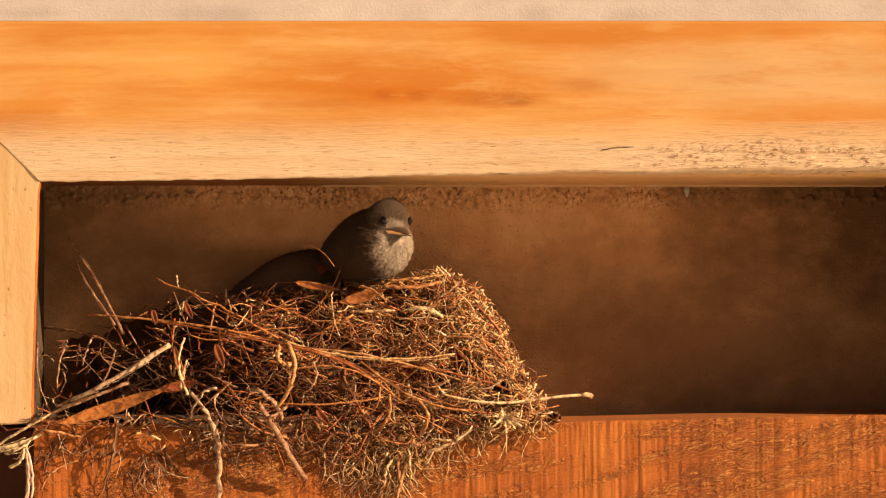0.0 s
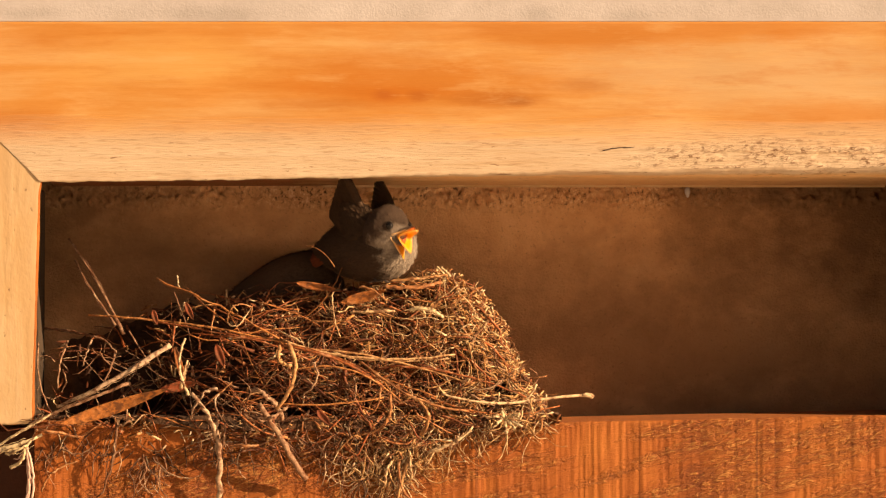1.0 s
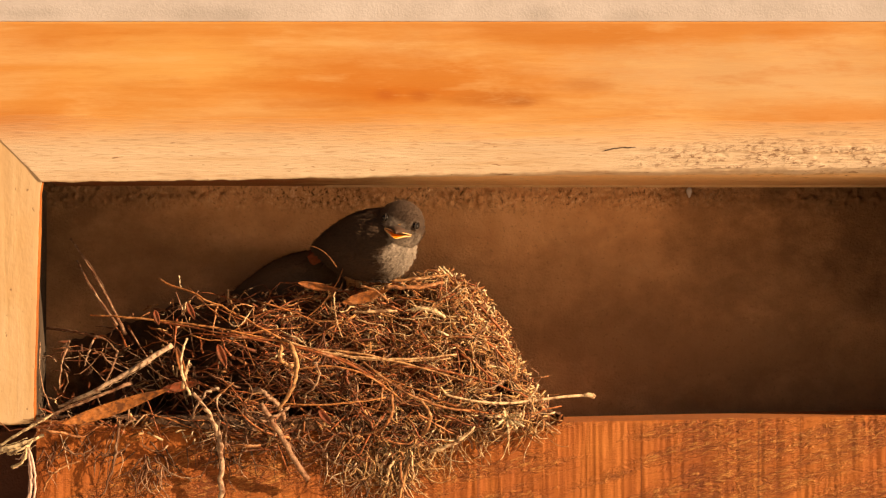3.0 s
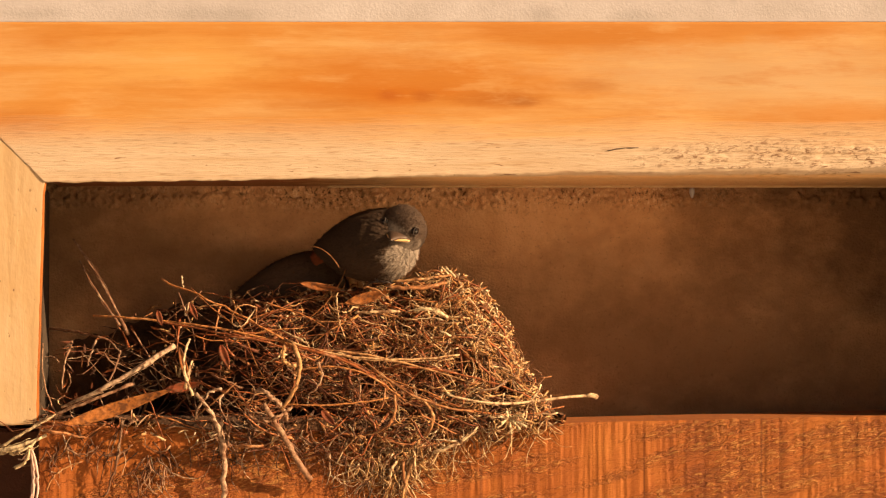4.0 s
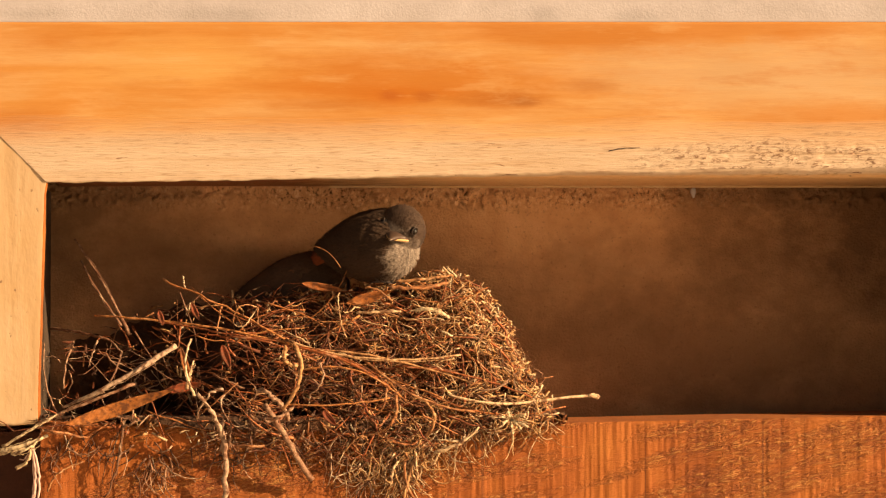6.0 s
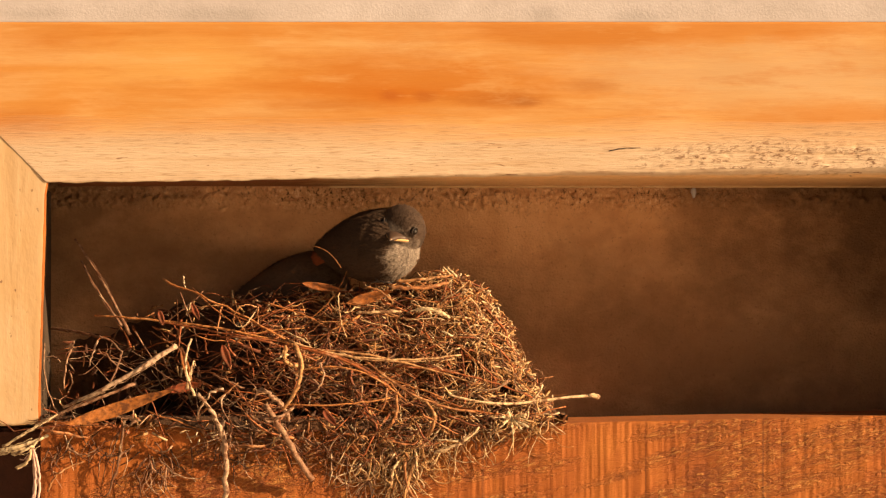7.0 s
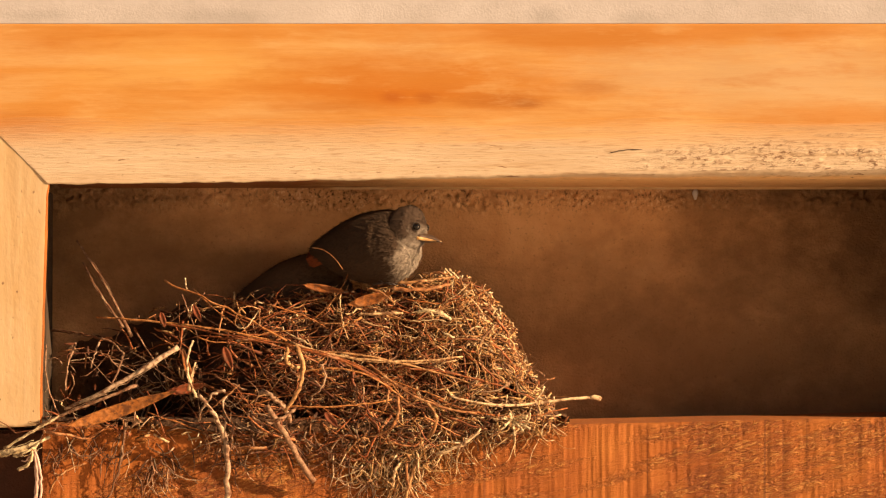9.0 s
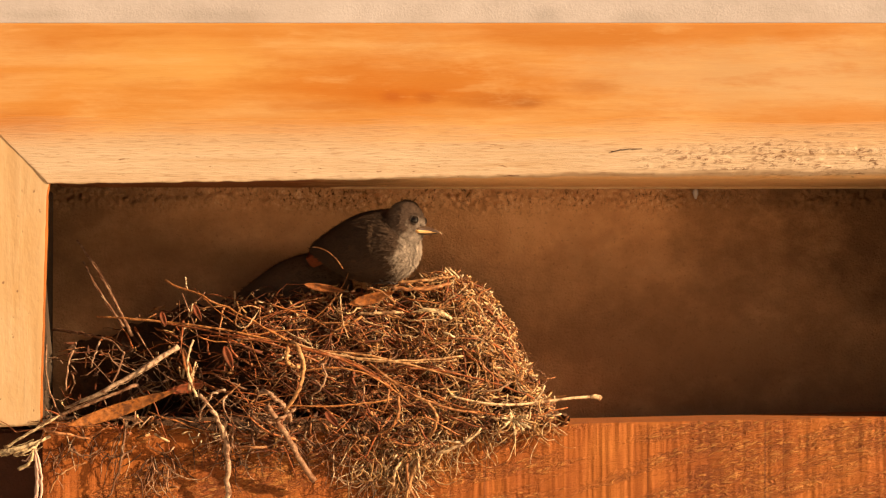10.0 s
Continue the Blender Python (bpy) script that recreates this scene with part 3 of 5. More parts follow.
def hanging(clumps, count, low):
    """Roots and straws that hang over the sill's front, in clumps (u, spread, v)."""
    tubes = Tubes()
    for _ in range(count):
        c, spread, v0 = rnd.choice(clumps)
        u, v = rnd.gauss(c, spread), rnd.gauss(v0, 7)
        a, pts = rnd.uniform(-2.7, -0.4), []
        d = rnd.uniform(-4.0, 2.6)
        turn = rnd.gauss(0, 0.2)
        for i in range(8):
            pts.append(Vector((u, d, v)))
            step = rnd.uniform(1.5, 6)
            u, v, d = u + math.cos(a) * step, max(low, v + math.sin(a) * step), max(-4.5, min(3.0, d + rnd.gauss(0, 0.8)))
            a += turn + rnd.gauss(0, 0.25)
        tubes.add(pts, rnd.uniform(0.3, 1.1), 0.25, 3, rnd.choice((0.3, 0.7)))
    return tubes


tagged(part("hanging_straw_mat", hanging([(-40, 14, -156), (-60, 16, -158), (-10, 14, -150), (26, 12, -143), (60, 12, -137), (-45, 12, -168), (-62, 12, -166), (-30, 12, -170), (-34, 10, -158), (-22, 12, -150), (-44, 14, -178), (4, 12, -146)], 290, -206).mesh("hanging_straw_mat", PALE), nest, "pale straws hanging over the sill"), kind="stuff")
tagged(part("hanging_root_mat", hanging([(-240, 12, -166), (-232, 8, -172), (-176, 7, -150), (-116, 14, -158), (-78, 14, -166), (-55, 12, -176), (-275, 18, -150), (-150, 30, -150), (-310, 10, -152)], 160, -205).mesh("hanging_root_mat", ROOT), nest, "curled roots hanging over the sill"), kind="stuff")


def scraps(count):
    """Curled flakes of dry leaf and bark caught among the stems."""
    verts, faces = [], []
    made = 0
    while made < count:
        u, v = rnd.uniform(-318, 92), rnd.uniform(-168, -22)
        if not inside(u, v, -2) or rnd.random() > 0.12 + goldness(u, v):
            continue
        m = Matrix.Translation(Vector((u, face(u, v, 0.5) - rnd.uniform(-4, 5), v))) @ pose(0, 0, 0, rnd.gauss(0, 35), rnd.uniform(0, 360), rnd.gauss(0, 35))
        l, w, c = rnd.uniform(4, 16), rnd.uniform(0.4, 1.3), rnd.uniform(-2, 2)
        b = len(verts)
        for i in range(5):
            f = i / 4
            ww = w * math.sin(math.pi * (0.12 + 0.76 * f))
            for k in (-1, 0, 1):
                verts.append((m @ Vector((l * (f - 0.5), c * math.sin(math.pi * f) + abs(k) * ww * 0.4, k * ww))) * MM)
        faces += [tuple(b + x for x in f) for f in grid_faces(5, 3)]
        made += 1
    return mesh_of("scrap_mat", verts, faces, RUSSET)


tagged(part("scrap_mat", scraps(800), nest, "curled scraps of dry leaf and bark"), kind="stuff")


def single_stems(kind, mat, count, pick, size, curl, radius, spread):
    """Separate stems on the nest's front, a dozen shapes used over and over."""
    shapes = []
    for k in range(12):
        tubes, a, p = Tubes(), 0.0, Vector((0, 0, 0))
        length, bend, pts = rnd.uniform(*size), rnd.gauss(0, curl), []
        for i in range(9):
            pts.append(p.copy())
            p = p + Vector((math.cos(a), -0.25 * math.cos(i / 8 * math.pi), math.sin(a))) * (length / 8)
            a += bend / 8 * 2 + rnd.gauss(0, curl * 0.25)
        mid = pts[4].copy()
        pts = [q + Vector((rnd.gauss(0, 1), rnd.gauss(0, 1), rnd.gauss(0, 1))) * (0.5 * curl) for q in pts]
        tubes.add([q - mid for q in pts], rnd.uniform(*radius), 0.3, 4, rnd.choice((0.25, 0.35, 0.7)))
        shapes.append(tubes.mesh(kind, mat))
    made = 0
    while made < count:
        u, v = rnd.uniform(-300, 98), rnd.uniform(-175, -20)
        if hollow(u, v) and rnd.random() < 0.7:
            continue
        reach = size[1] * 0.42
        if not inside(u, v, -6) or not inside(u + reach, v - 0.2 * reach, 3) or u - reach < -325 or rnd.random() > pick(u, v):
            continue
        m = Matrix.Translation(Vector((u, face(u, v) - rnd.uniform(1, 6), v)) * MM) @ pose(0, 0, 0, rnd.gauss(0, 12), rnd.gauss(12, spread) + (180 if rnd.random() < 0.5 else 0), rnd.gauss(0, 8))
        part(kind, rnd.choice(shapes), nest, "", m)
        made += 1


single_stems("straw", GOLD_ONE, 130, goldness, (12, 42), 0.5, (0.35, 0.85), 34)
single_stems("stalk", RUSSET_ONE, 42, lambda u, v: (1.1 - goldness(u, v)) * min(1.0, max(0.05, (u + 270) / 170)), (40, 100), 0.4, (0.5, 1.1), 26)
single_stems("stalk", ROOT_ONE, 12, lambda u, v: 1.0 if u < -185 and v > -125 else 0.0, (20, 60), 0.35, (0.4, 0.9), 42)
single_stems("root", ROOT_ONE, 70, lambda u, v: min(1.0, max(0.0, (-70 - v) / 60)), (20, 50), 0.8, (0.5, 1.2), 40)


def bowed(a, b, sag, steps=14, wave=0.0):
    """Points from a to b with a bow of sag (u, d, v) at the middle."""
    a, b, sag = Vector(a), Vector(b), Vector(sag)
    out = []
    for i in range(steps + 1):
        f = i / steps
        p = a.lerp(b, f) + sag * (4 * f * (1 - f))
        out.append(p + Vector((rnd.gauss(0, wave), rnd.gauss(0, wave), rnd.gauss(0, wave))))
    return out


def stem(name, label, mat, a, b, sag, r0, r1, wave=0.25, flat=0.7):
    tubes = Tubes()
    tubes.add(bowed(a, b, sag, 16, wave), r0, r1, 5, flat, 0.3)
    if r0 + r1 > 1.8:
        for _ in range(2):
            shift = Vector((rnd.gauss(0, 1.2), -0.4, rnd.gauss(0, 1.2)))
            f, g = sorted((rnd.uniform(0, 0.4), rnd.uniform(0.6, 1.0)))
            along = bowed(a, b, sag, 20, 0.35)[int(20 * f):int(20 * g) + 1]
            tubes.add([p + shift * (0.4 + i / len(along)) for i, p in enumerate(along)], 0.5, 0.25, 3, 0.5)
    return part(name, tubes.mesh(name, mat), nest, label)


# Long stems that can be told apart.
stem("stalk", "", RUSSET_ONE, (-285.9, 30, -51.5), (-123.7, 2, -75.7), (3.7, -8, 3.6), 0.8, 0.9, 0.3, 0.7)
stem("stalk", "", RUSSET_ONE, (-231.7, 34, -22.8), (-125.9, 0, -75.7), (0.2, -8, 4.1), 0.8, 0.9, 0.5, 0.7)
stem("stalk", "long golden-brown stalk", GOLD_ONE, (-130.4, 0, -71.7), (9.1, 2, -83.8), (-4.5, -8, -8.8), 1.2, 0.8, 0.3, 0.7)
stem("stalk", "long golden-brown stalk", GOLD_ONE, (-114.6, -2, -79.4), (38.4, 6, -113.0), (-4.6, -8, 7.9), 1.0, 0.7, 0.3, 0.7)
stem("stalk", "broad orange stalk", RUSSET_ONE, (-132.5, -4, -75.8), (-47.1, -4, -110.9), (6.7, -8, 4.9), 1.3, 1.6, 0.3, 0.5)
stem("stalk", "long golden-brown stalk", GOLD_ONE, (-69.6, -4, -84.8), (20.3, -2, -128.8), (-2.2, -8, -9.4), 1.0, 1.0, 0.3, 0.7)
stem("stalk", "", RUSSET_ONE, (-233.3, 24, -56.2), (-132.7, 2, -73.0), (4.7, -8, -1.8), 0.9, 0.7, 0.3, 0.7)
stem("stalk", "", RUSSET_ONE, (-182.7, 10, -69.2), (-105.6, -2, -88.4), (-2.2, -8, 5.4), 0.9, 0.7, 0.3, 0.7)
stem("stalk", "", RUSSET_ONE, (-123.4, -6, -98.3), (-33.6, -8, -120.8), (0.0, -8, 14.3), 0.8, 0.6, 0.3, 0.7)
stem("stalk", "", RUSSET_ONE, (-42.7, 0, -92.8), (65.4, 8, -117.5), (-0.1, -6, 5.7), 0.8, 0.7, 0.3, 0.7)
stem("stalk", "", RUSSET_ONE, (-15.7, 0, -115.3), (92.5, 10, -124.3), (-0.1, -6, -11.2), 0.8, 0.6, 0.3, 0.7)
stem("stalk", "", RUSSET_ONE, (-132.3, -8, -122.6), (-47.1, -8, -118.1), (-2.2, -6, -3.2), 0.8, 0.7, 0.3, 0.7)
# Root brown on these two stalks stands in for their shade.
stem("stalk", "upright stalk, dull brown for its shade", ROOT_ONE, (-305.1, 66, 11.4), (-257.7, 39.0, -66.9), (0.8, -4, 3.4), 0.6, 1.7, 0.2, 0.5)
stem("stalk", "upright stalk, dull brown for its shade", ROOT_ONE, (-298.8, 62, -6.2), (-264.0, 37.7, -59.5), (-2.0, -4, 0.2), 0.6, 1.3, 0.2, 0.5)
stem("stalk", "", ROOT_ONE, (-324.8, 70, -61.0), (-273.5, 44, -71.2), (-0.6, -4, 1.6), 1.3, 0.9, 0.3, 0.7)
stem("stalk", "", ROOT_ONE, (-273.5, 44, -71.2), (-263.6, 40, -80.9), (0, -2, 0), 0.8, 0.6, 0.3, 0.7)
stem("stalk", "", ROOT_ONE, (-264.0, 40, -79.5), (-274.1, 24, -110.6), (2.1, -4, 2.6), 1.0, 0.8, 0.3, 0.7)
stem("stalk", "", ROOT_ONE, (-304.5, 60, -71.4), (-310.9, 40, -110.5), (-1.4, -4, 1.2), 1.0, 0.7, 0.3, 0.7)
stem("stalk", "", ROOT_ONE, (-285.0, 56, -71.4), (-291.2, 44, -92.2), (0, -4, 0), 0.9, 0.6, 0.3, 0.7)
stem("stalk", "", ROOT_ONE, (-327.4, 50, -73.8), (-309.9, 10, -135.5), (-5.0, -6, -1.3), 0.7, 0.6, 0.3, 0.7)
stem("stalk", "thick grey-brown stem", ROOT_ONE, (-306.5, -8, -125.2), (-216.7, -8, -75.9), (-5.4, -12, -6.7), 1.2, 2.6, 0.3, 0.6)
stem("stalk", "thick grey-brown stem", ROOT_ONE, (-329.4, -12, -138.7), (-248.6, -14, -106.5), (0.0, -8, 0.0), 0.8, 1.6, 0.3, 0.6)
stem("straw", "bleached straw", BLEACHED, (-358.1, -20, -160.2), (-317.0, -24, -147.6), (-2.1, -3, -2.7), 2.6, 1.3, 0.2, 0.5)
stem("straw", "bleached straw", BLEACHED, (-353.0, -22, -156.6), (-310.1, -26, -131.1), (-1.1, -3, -0.7), 1.2, 0.7, 0.3, 0.7)
stem("straw", "bleached straw", BLEACHED, (-346.1, -24, -162.4), (-321.3, -26, -149.4), (-1.1, -4, -3.4), 1.4, 0.8, 0.3, 0.7)
stem("straw", "bleached straw", BLEACHED, (-356.1, -22, -162.8), (-328.2, -24, -156.6), (0, -4, 0), 1.1, 0.8, 0.3, 0.7)
stem("straw", "frayed bleached straw end", BLEACHED, (-332.0, -22, -157.9), (-343.3, -16, -173.6), (4.4, -2, -1.2), 1.0, 1.6, 0.3, 0.7)
stem("straw", "pale bent straw", GOLD_ONE, (-203.4, -34, -71.9), (-200.1, -38, -116.5), (-5.9, -4, 0.9), 0.9, 1.2, 0.3, 0.7)
stem("straw", "pale bent straw", GOLD_ONE, (-206.9, -36, -111.1), (-201.5, -36, -88.9), (0, -2, 0), 1.6, 0.7, 0.2, 0.4)
stem("straw", "pale thin straw in a loop", GOLD_ONE, (-152.9, 0, -45.6), (-172.0, -4, -57.8), (-3.9, -6, 6.1), 0.5, 0.5, 0.3, 0.7)
stem("straw", "pale thin straw in a loop", GOLD_ONE, (-172.0, -4, -57.8), (-152.9, 0, -45.6), (-0.8, -8, -8.8), 0.5, 0.5, 0.3, 0.7)
stem("straw", "", GOLD_ONE, (-152.9, 0, -45.1), (-152.3, -4, -59.2), (0, -3, 0), 0.5, 0.4, 0.3, 0.7)
stem("straw", "", GOLD_ONE, (-200.5, -14, -133.4), (-167.1, -30, -106.6), (0, -6, 0), 0.7, 0.5, 0.3, 0.7)
stem("straw", "", BLEACHED, (-214.2, 30, -19.8), (-212.6, 26, -29.9), (0, -2, 0), 0.6, 0.5, 0.3, 0.7)
stem("straw", "", GOLD_ONE, (-210.5, 22, -49.5), (-180.7, 14, -43.8), (-1.1, -4, 1.5), 0.8, 0.5, 0.3, 0.7)
stem("root", "thick hanging root", ROOT_ONE, (-198.3, -30, -115.5), (-179.0, -5, -160.2), (4.2, -4, 2.2), 1.6, 1.8, 0.7, 0.7)
stem("root", "thick hanging root", ROOT_ONE, (-181.6, -14, -135.6), (-178.1, -5, -201.5), (2.2, -2, 3.9), 1.9, 2.3, 0.6, 0.6)
stem("root", "thick hanging root", ROOT_ONE, (-172.7, -14, -137.8), (-181.4, -5, -173.7), (2.2, -2, 0.1), 0.9, 0.8, 0.5, 0.7)
stem("root", "thick grey root", ROOT_ONE, (-145.0, -26, -124.4), (-109.8, -5, -182.7), (-2.3, -4, 4.6), 2.2, 2.6, 0.8, 0.7)
stem("root", "thick grey root", ROOT_ONE, (-151.7, -26, -111.0), (-127.4, -14, -135.6), (3.4, -4, 2.5), 1.8, 1.8, 0.9, 0.7)
stem("root", "", ROOT_ONE, (-122.8, -24, -124.4), (-158.5, -24, -131.1), (0.1, -4, -7.8), 1.2, 0.8, 0.8, 0.7)
stem("root", "thick pale curled root", GOLD_ONE, (-123.4, -32, -76.3), (-131.3, -34, -126.7), (10.3, -6, 1.5), 2.0, 1.4, 0.5, 0.6)
stem("root", "thick pale curled root", GOLD_ONE, (-129.1, -32, -76.3), (-120.2, -34, -93.3), (-4.4, -4, -4.0), 1.4, 1.4, 0.6, 0.7)
stem("root", "", ROOT_ONE, (-105.0, -20, -90.9), (-111.7, -20, -115.5), (8.6, -4, 0.3), 1.0, 0.7, 0.6, 0.7)
stem("root", "", ROOT_ONE, (-178.6, -24, -111.0), (-200.7, -14, -135.6), (-2.3, -4, 5.6), 1.2, 0.8, 0.6, 0.7)
stem("root", "", ROOT_ONE, (-258.2, -6, -135.6), (-271.8, -4, -196.2), (1.4, -2, -3.4), 1.1, 0.8, 0.7, 0.7)
stem("root", "", ROOT_ONE, (-246.9, -6, -135.6), (-260.4, -6, -142.3), (0, -2, 0), 0.9, 0.7, 0.6, 0.7)
stem("root", "", ROOT_ONE, (-274.0, -4, -163.9), (-251.5, -5, -155.8), (-0.1, -2, -3.1), 0.9, 0.6, 0.5, 0.7)
stem("root", "", GOLD_ONE, (-319.1, -3, -192.6), (-289.8, -3, -168.4), (-5.6, -2, 3.1), 0.8, 0.6, 0.4, 0.7)
stem("root", "", ROOT_ONE, (-303.3, -3, -158.0), (-278.6, -3, -155.8), (1.2, -2, -6.1), 0.9, 0.6, 0.4, 0.7)
stem("root", "", GOLD_ONE, (-166.2, -3, -178.3), (-132.5, -3, -176.0), (-3.5, -2, 5.2), 0.8, 0.6, 0.4, 0.7)
stem("straw", "broad pale straw", GOLD_ONE, (-170.5, -5, -156.7), (-146.7, -5, -156.2), (0, -2, 0), 1.2, 1.0, 0.2, 0.7)
stem("straw", "", GOLD_ONE, (-42.4, -26, -115.5), (-67.0, -14, -147.7), (8.7, -4, -6.2), 1.2, 0.9, 0.3, 0.7)
stem("straw", "", GOLD_ONE, (-49.9, -26, -111.0), (-56.7, -24, -131.1), (2.0, -4, -1.2), 0.9, 0.8, 0.3, 0.7)
stem("straw", "broad pale straw", GOLD_ONE, (-19.2, -22, -120.8), (-17.8, -14, -147.7), (6.5, -4, 0.9), 1.0, 1.6, 0.3, 0.7)
stem("straw", "broad bleached straw", GOLD_ONE, (-11.2, -12, -161.1), (22.9, -12, -141.4), (3.2, -2, -2.2), 1.7, 0.9, 0.3, 0.7)
stem("straw", "pale straws hanging crossed", GOLD_ONE, (-27.8, -5, -165.6), (-37.2, -5, -200.7), (-0.2, 0, 0.4), 1.6, 1.0, 0.3, 0.7)
stem("straw", "pale straws hanging crossed", GOLD_ONE, (-35.4, -5, -167.0), (-24.6, -5, -200.7), (-3.6, 0, -3.3), 1.3, 0.9, 0.3, 0.7)
stem("straw", "", GOLD_ONE, (-40.8, -5, -168.3), (-45.8, -5, -187.2), (-2.0, -2, 1.8), 1.1, 0.8, 0.3, 0.7)
stem("straw", "", GOLD_ONE, (-26.9, -5, -160.3), (-25.5, -5, -182.7), (0, -2, 0), 0.9, 0.8, 0.3, 0.7)
stem("straw", "", GOLD_ONE, (-64.9, -5, -151.3), (-82.9, -5, -160.2), (2.2, -2, 6.8), 0.8, 0.7, 0.3, 0.7)
stem("straw", "bleached straw in a tuft", BLEACHED, (48.5, -8, -134.2), (60.5, -14, -131.1), (0, -2, 0), 0.7, 1.2, 0.2, 0.5)
stem("straw", "bleached straw in a tuft", BLEACHED, (48.5, -8, -134.2), (56.9, -14, -143.2), (0, -2, 0), 0.7, 1.2, 0.2, 0.5)
stem("straw", "bleached straw in a tuft", BLEACHED, (48.5, -8, -134.2), (49.8, -14, -146.8), (0, -2, 0), 0.7, 1.2, 0.2, 0.5)
stem("straw", "bleached straw in a tuft", BLEACHED, (48.5, -8, -134.2), (41.7, -14, -138.7), (0, -2, 0), 0.7, 1.2, 0.2, 0.5)
stem("straw", "bleached straw in a tuft", BLEACHED, (48.5, -8, -134.2), (38.1, -14, -132.4), (0, -2, 0), 0.7, 1.2, 0.2, 0.5)
stem("straw", "bleached straw in a tuft", BLEACHED, (48.5, -8, -134.2), (46.2, -14, -128.9), (0, -2, 0), 0.7, 1.2, 0.2, 0.5)
stem("straw", "bleached straw in a tuft", BLEACHED, (48.5, -8, -134.2), (62.8, -14, -141.4), (0, -2, 0), 0.7, 1.2, 0.2, 0.5)
stem("straw", "", GOLD_ONE, (-47.3, 10, -28.6), (-2.2, 18, -25.6), (-0.1, -4, -3.2), 1.8, 1.5, 0.4, 0.5)
stem("straw", "", GOLD_ONE, (-42.9, 16, -24.8), (2.3, 24, -19.1), (0.0, -4, -0.8), 1.2, 1.0, 0.4, 0.7)
stem("straw", "", GOLD_ONE, (-74.3, 4, -50.0), (-38.3, 6, -48.6), (0, -3, 0), 1.2, 1.0, 0.3, 0.7)
stem("straw", "broad pale straw", BLEACHED, (-27.0, 2, -48.7), (0.0, 4, -54.5), (0.0, -3, 4.3), 1.6, 1.2, 0.3, 0.5)
stem("straw", "", BLEACHED, (-2.2, 30, -13.0), (5.9, 26, -20.8), (0, -2, 0), 1.1, 1.0, 0.3, 0.7)
stem("straw", "", GOLD_ONE, (-88.6, 2, -34.3), (-82.1, -6, -69.6), (-2.2, -4, -0.5), 0.6, 0.5, 0.4, 0.7)
stem("straw", "", GOLD_ONE, (-67.6, 6, -29.6), (-45.0, 4, -41.0), (0.0, -3, 2.9), 1.0, 0.7, 0.3, 0.7)
stem("straw", "thin springy straw at the rim", GOLD_ONE, (-111.3, 8, 3.3), (-86.9, 6, -13.9), (1.3, -4, 4.1), 0.35, 0.3, 0.0, 0.7)
stem("straw", "", GOLD_ONE, (21.2, 4, -79.3), (30.2, 2, -108.5), (0.0, -4, -1.1), 0.6, 0.6, 0.5, 0.7)
stem("straw", "", GOLD_ONE, (2.3, 2, -70.3), (24.8, 4, -66.6), (0, -3, 0), 0.7, 0.6, 0.3, 0.7)
stem("straw", "", BLEACHED, (-6.7, 0, -64.9), (2.3, 0, -68.5), (0, -3, 0), 1.0, 0.8, 0.3, 0.7)
stem("straw", "", GOLD_ONE, (56.5, 10, -94.9), (49.7, 8, -100.8), (2.4, -4, -3.0), 0.7, 0.7, 0.3, 0.7)
stem("straw", "", GOLD_ONE, (72.3, 14, -102.6), (82.7, 14, -100.8), (0, -3, 0), 0.8, 0.5, 0.3, 0.7)
stem("straw", "", GOLD_ONE, (76.5, 0, -133.3), (69.7, -4, -147.7), (4.7, -3, -1.8), 0.8, 0.6, 0.3, 0.7)
crack = Tubes()
crack.add(bowed((127, -0.4, 79), (152, -0.2, 81.5), (0, 0, 0.8), 10, 0.15), 0.5, 0.3, 5)
part("splinter", crack.mesh("splinter", HORN), upper, "dark split in the wood")


def leaf(a, b, width, curl, mat):
    """A dry blade-shaped leaf with a raised midrib."""
    a, b = Vector(a), Vector(b)
    ax = (b - a).normalized()
    side = ax.cross(Vector((0, -1, 0))).normalized()
    out = ax.cross(side)
    verts, faces = [], []
    for i in range(15):
        f = i / 14
        w = width * math.sin(math.pi * f ** 0.8) ** 0.8 + 0.2
        c = a.lerp(b, f) + out * (curl * math.sin(math.pi * f)) + side * (0.12 * curl * math.sin(5 * f))
        for k, (sx, h) in enumerate(((-1, 1.5), (-0.5, 0.4), (0, -0.6), (0.5, 0.4), (1, 1.5))):
            verts.append((c + side * (sx * w) - out * (h * w * 0.22)) * MM)
        for k, (sx, h) in enumerate(((1, 1.5), (0.5, 0.4), (0, -0.6), (-0.5, 0.4), (-1, 1.5))):
            verts.append((c + side * (sx * w) - out * (h * w * 0.22 - 0.35)) * MM)
    return mesh_of("leaf", verts, grid_faces(15, 10, True), mat)


part("leaf", leaf((-302, -34, -139), (-216, -40, -112), 5.2, 5, LEAF), nest, "curled orange-brown leaf blade")
part("leaf", leaf((-224, -34, -112), (-194, -36, -107), 3.6, 3, RED_LEAF), nest, "curled red-brown leaf")
part("leaf", leaf((-82, 10, -42), (-46, 6, -33), 4.2, 3, LEAF), nest, "curled orange leaf at the rim")
part("leaf", leaf((-118, 16, -26), (-86, 10, -32), 3.0, 3, LEAF), nest, "curled orange leaf at the rim")
part("leaf", leaf((-180, -18, -76), (-174, -22, -94), 3.4, 3, RED_LEAF), nest, "red-brown leaf scrap")
part("leaf", leaf((-232, 10, -48), (-229, 8, -60), 2.4, 2, RED_LEAF), nest, "red-brown leaf scrap")
part("leaf", leaf((-206, 6, -42), (-200, 2, -56), 2.4, 2, RED_LEAF), nest, "red-brown leaf scrap")
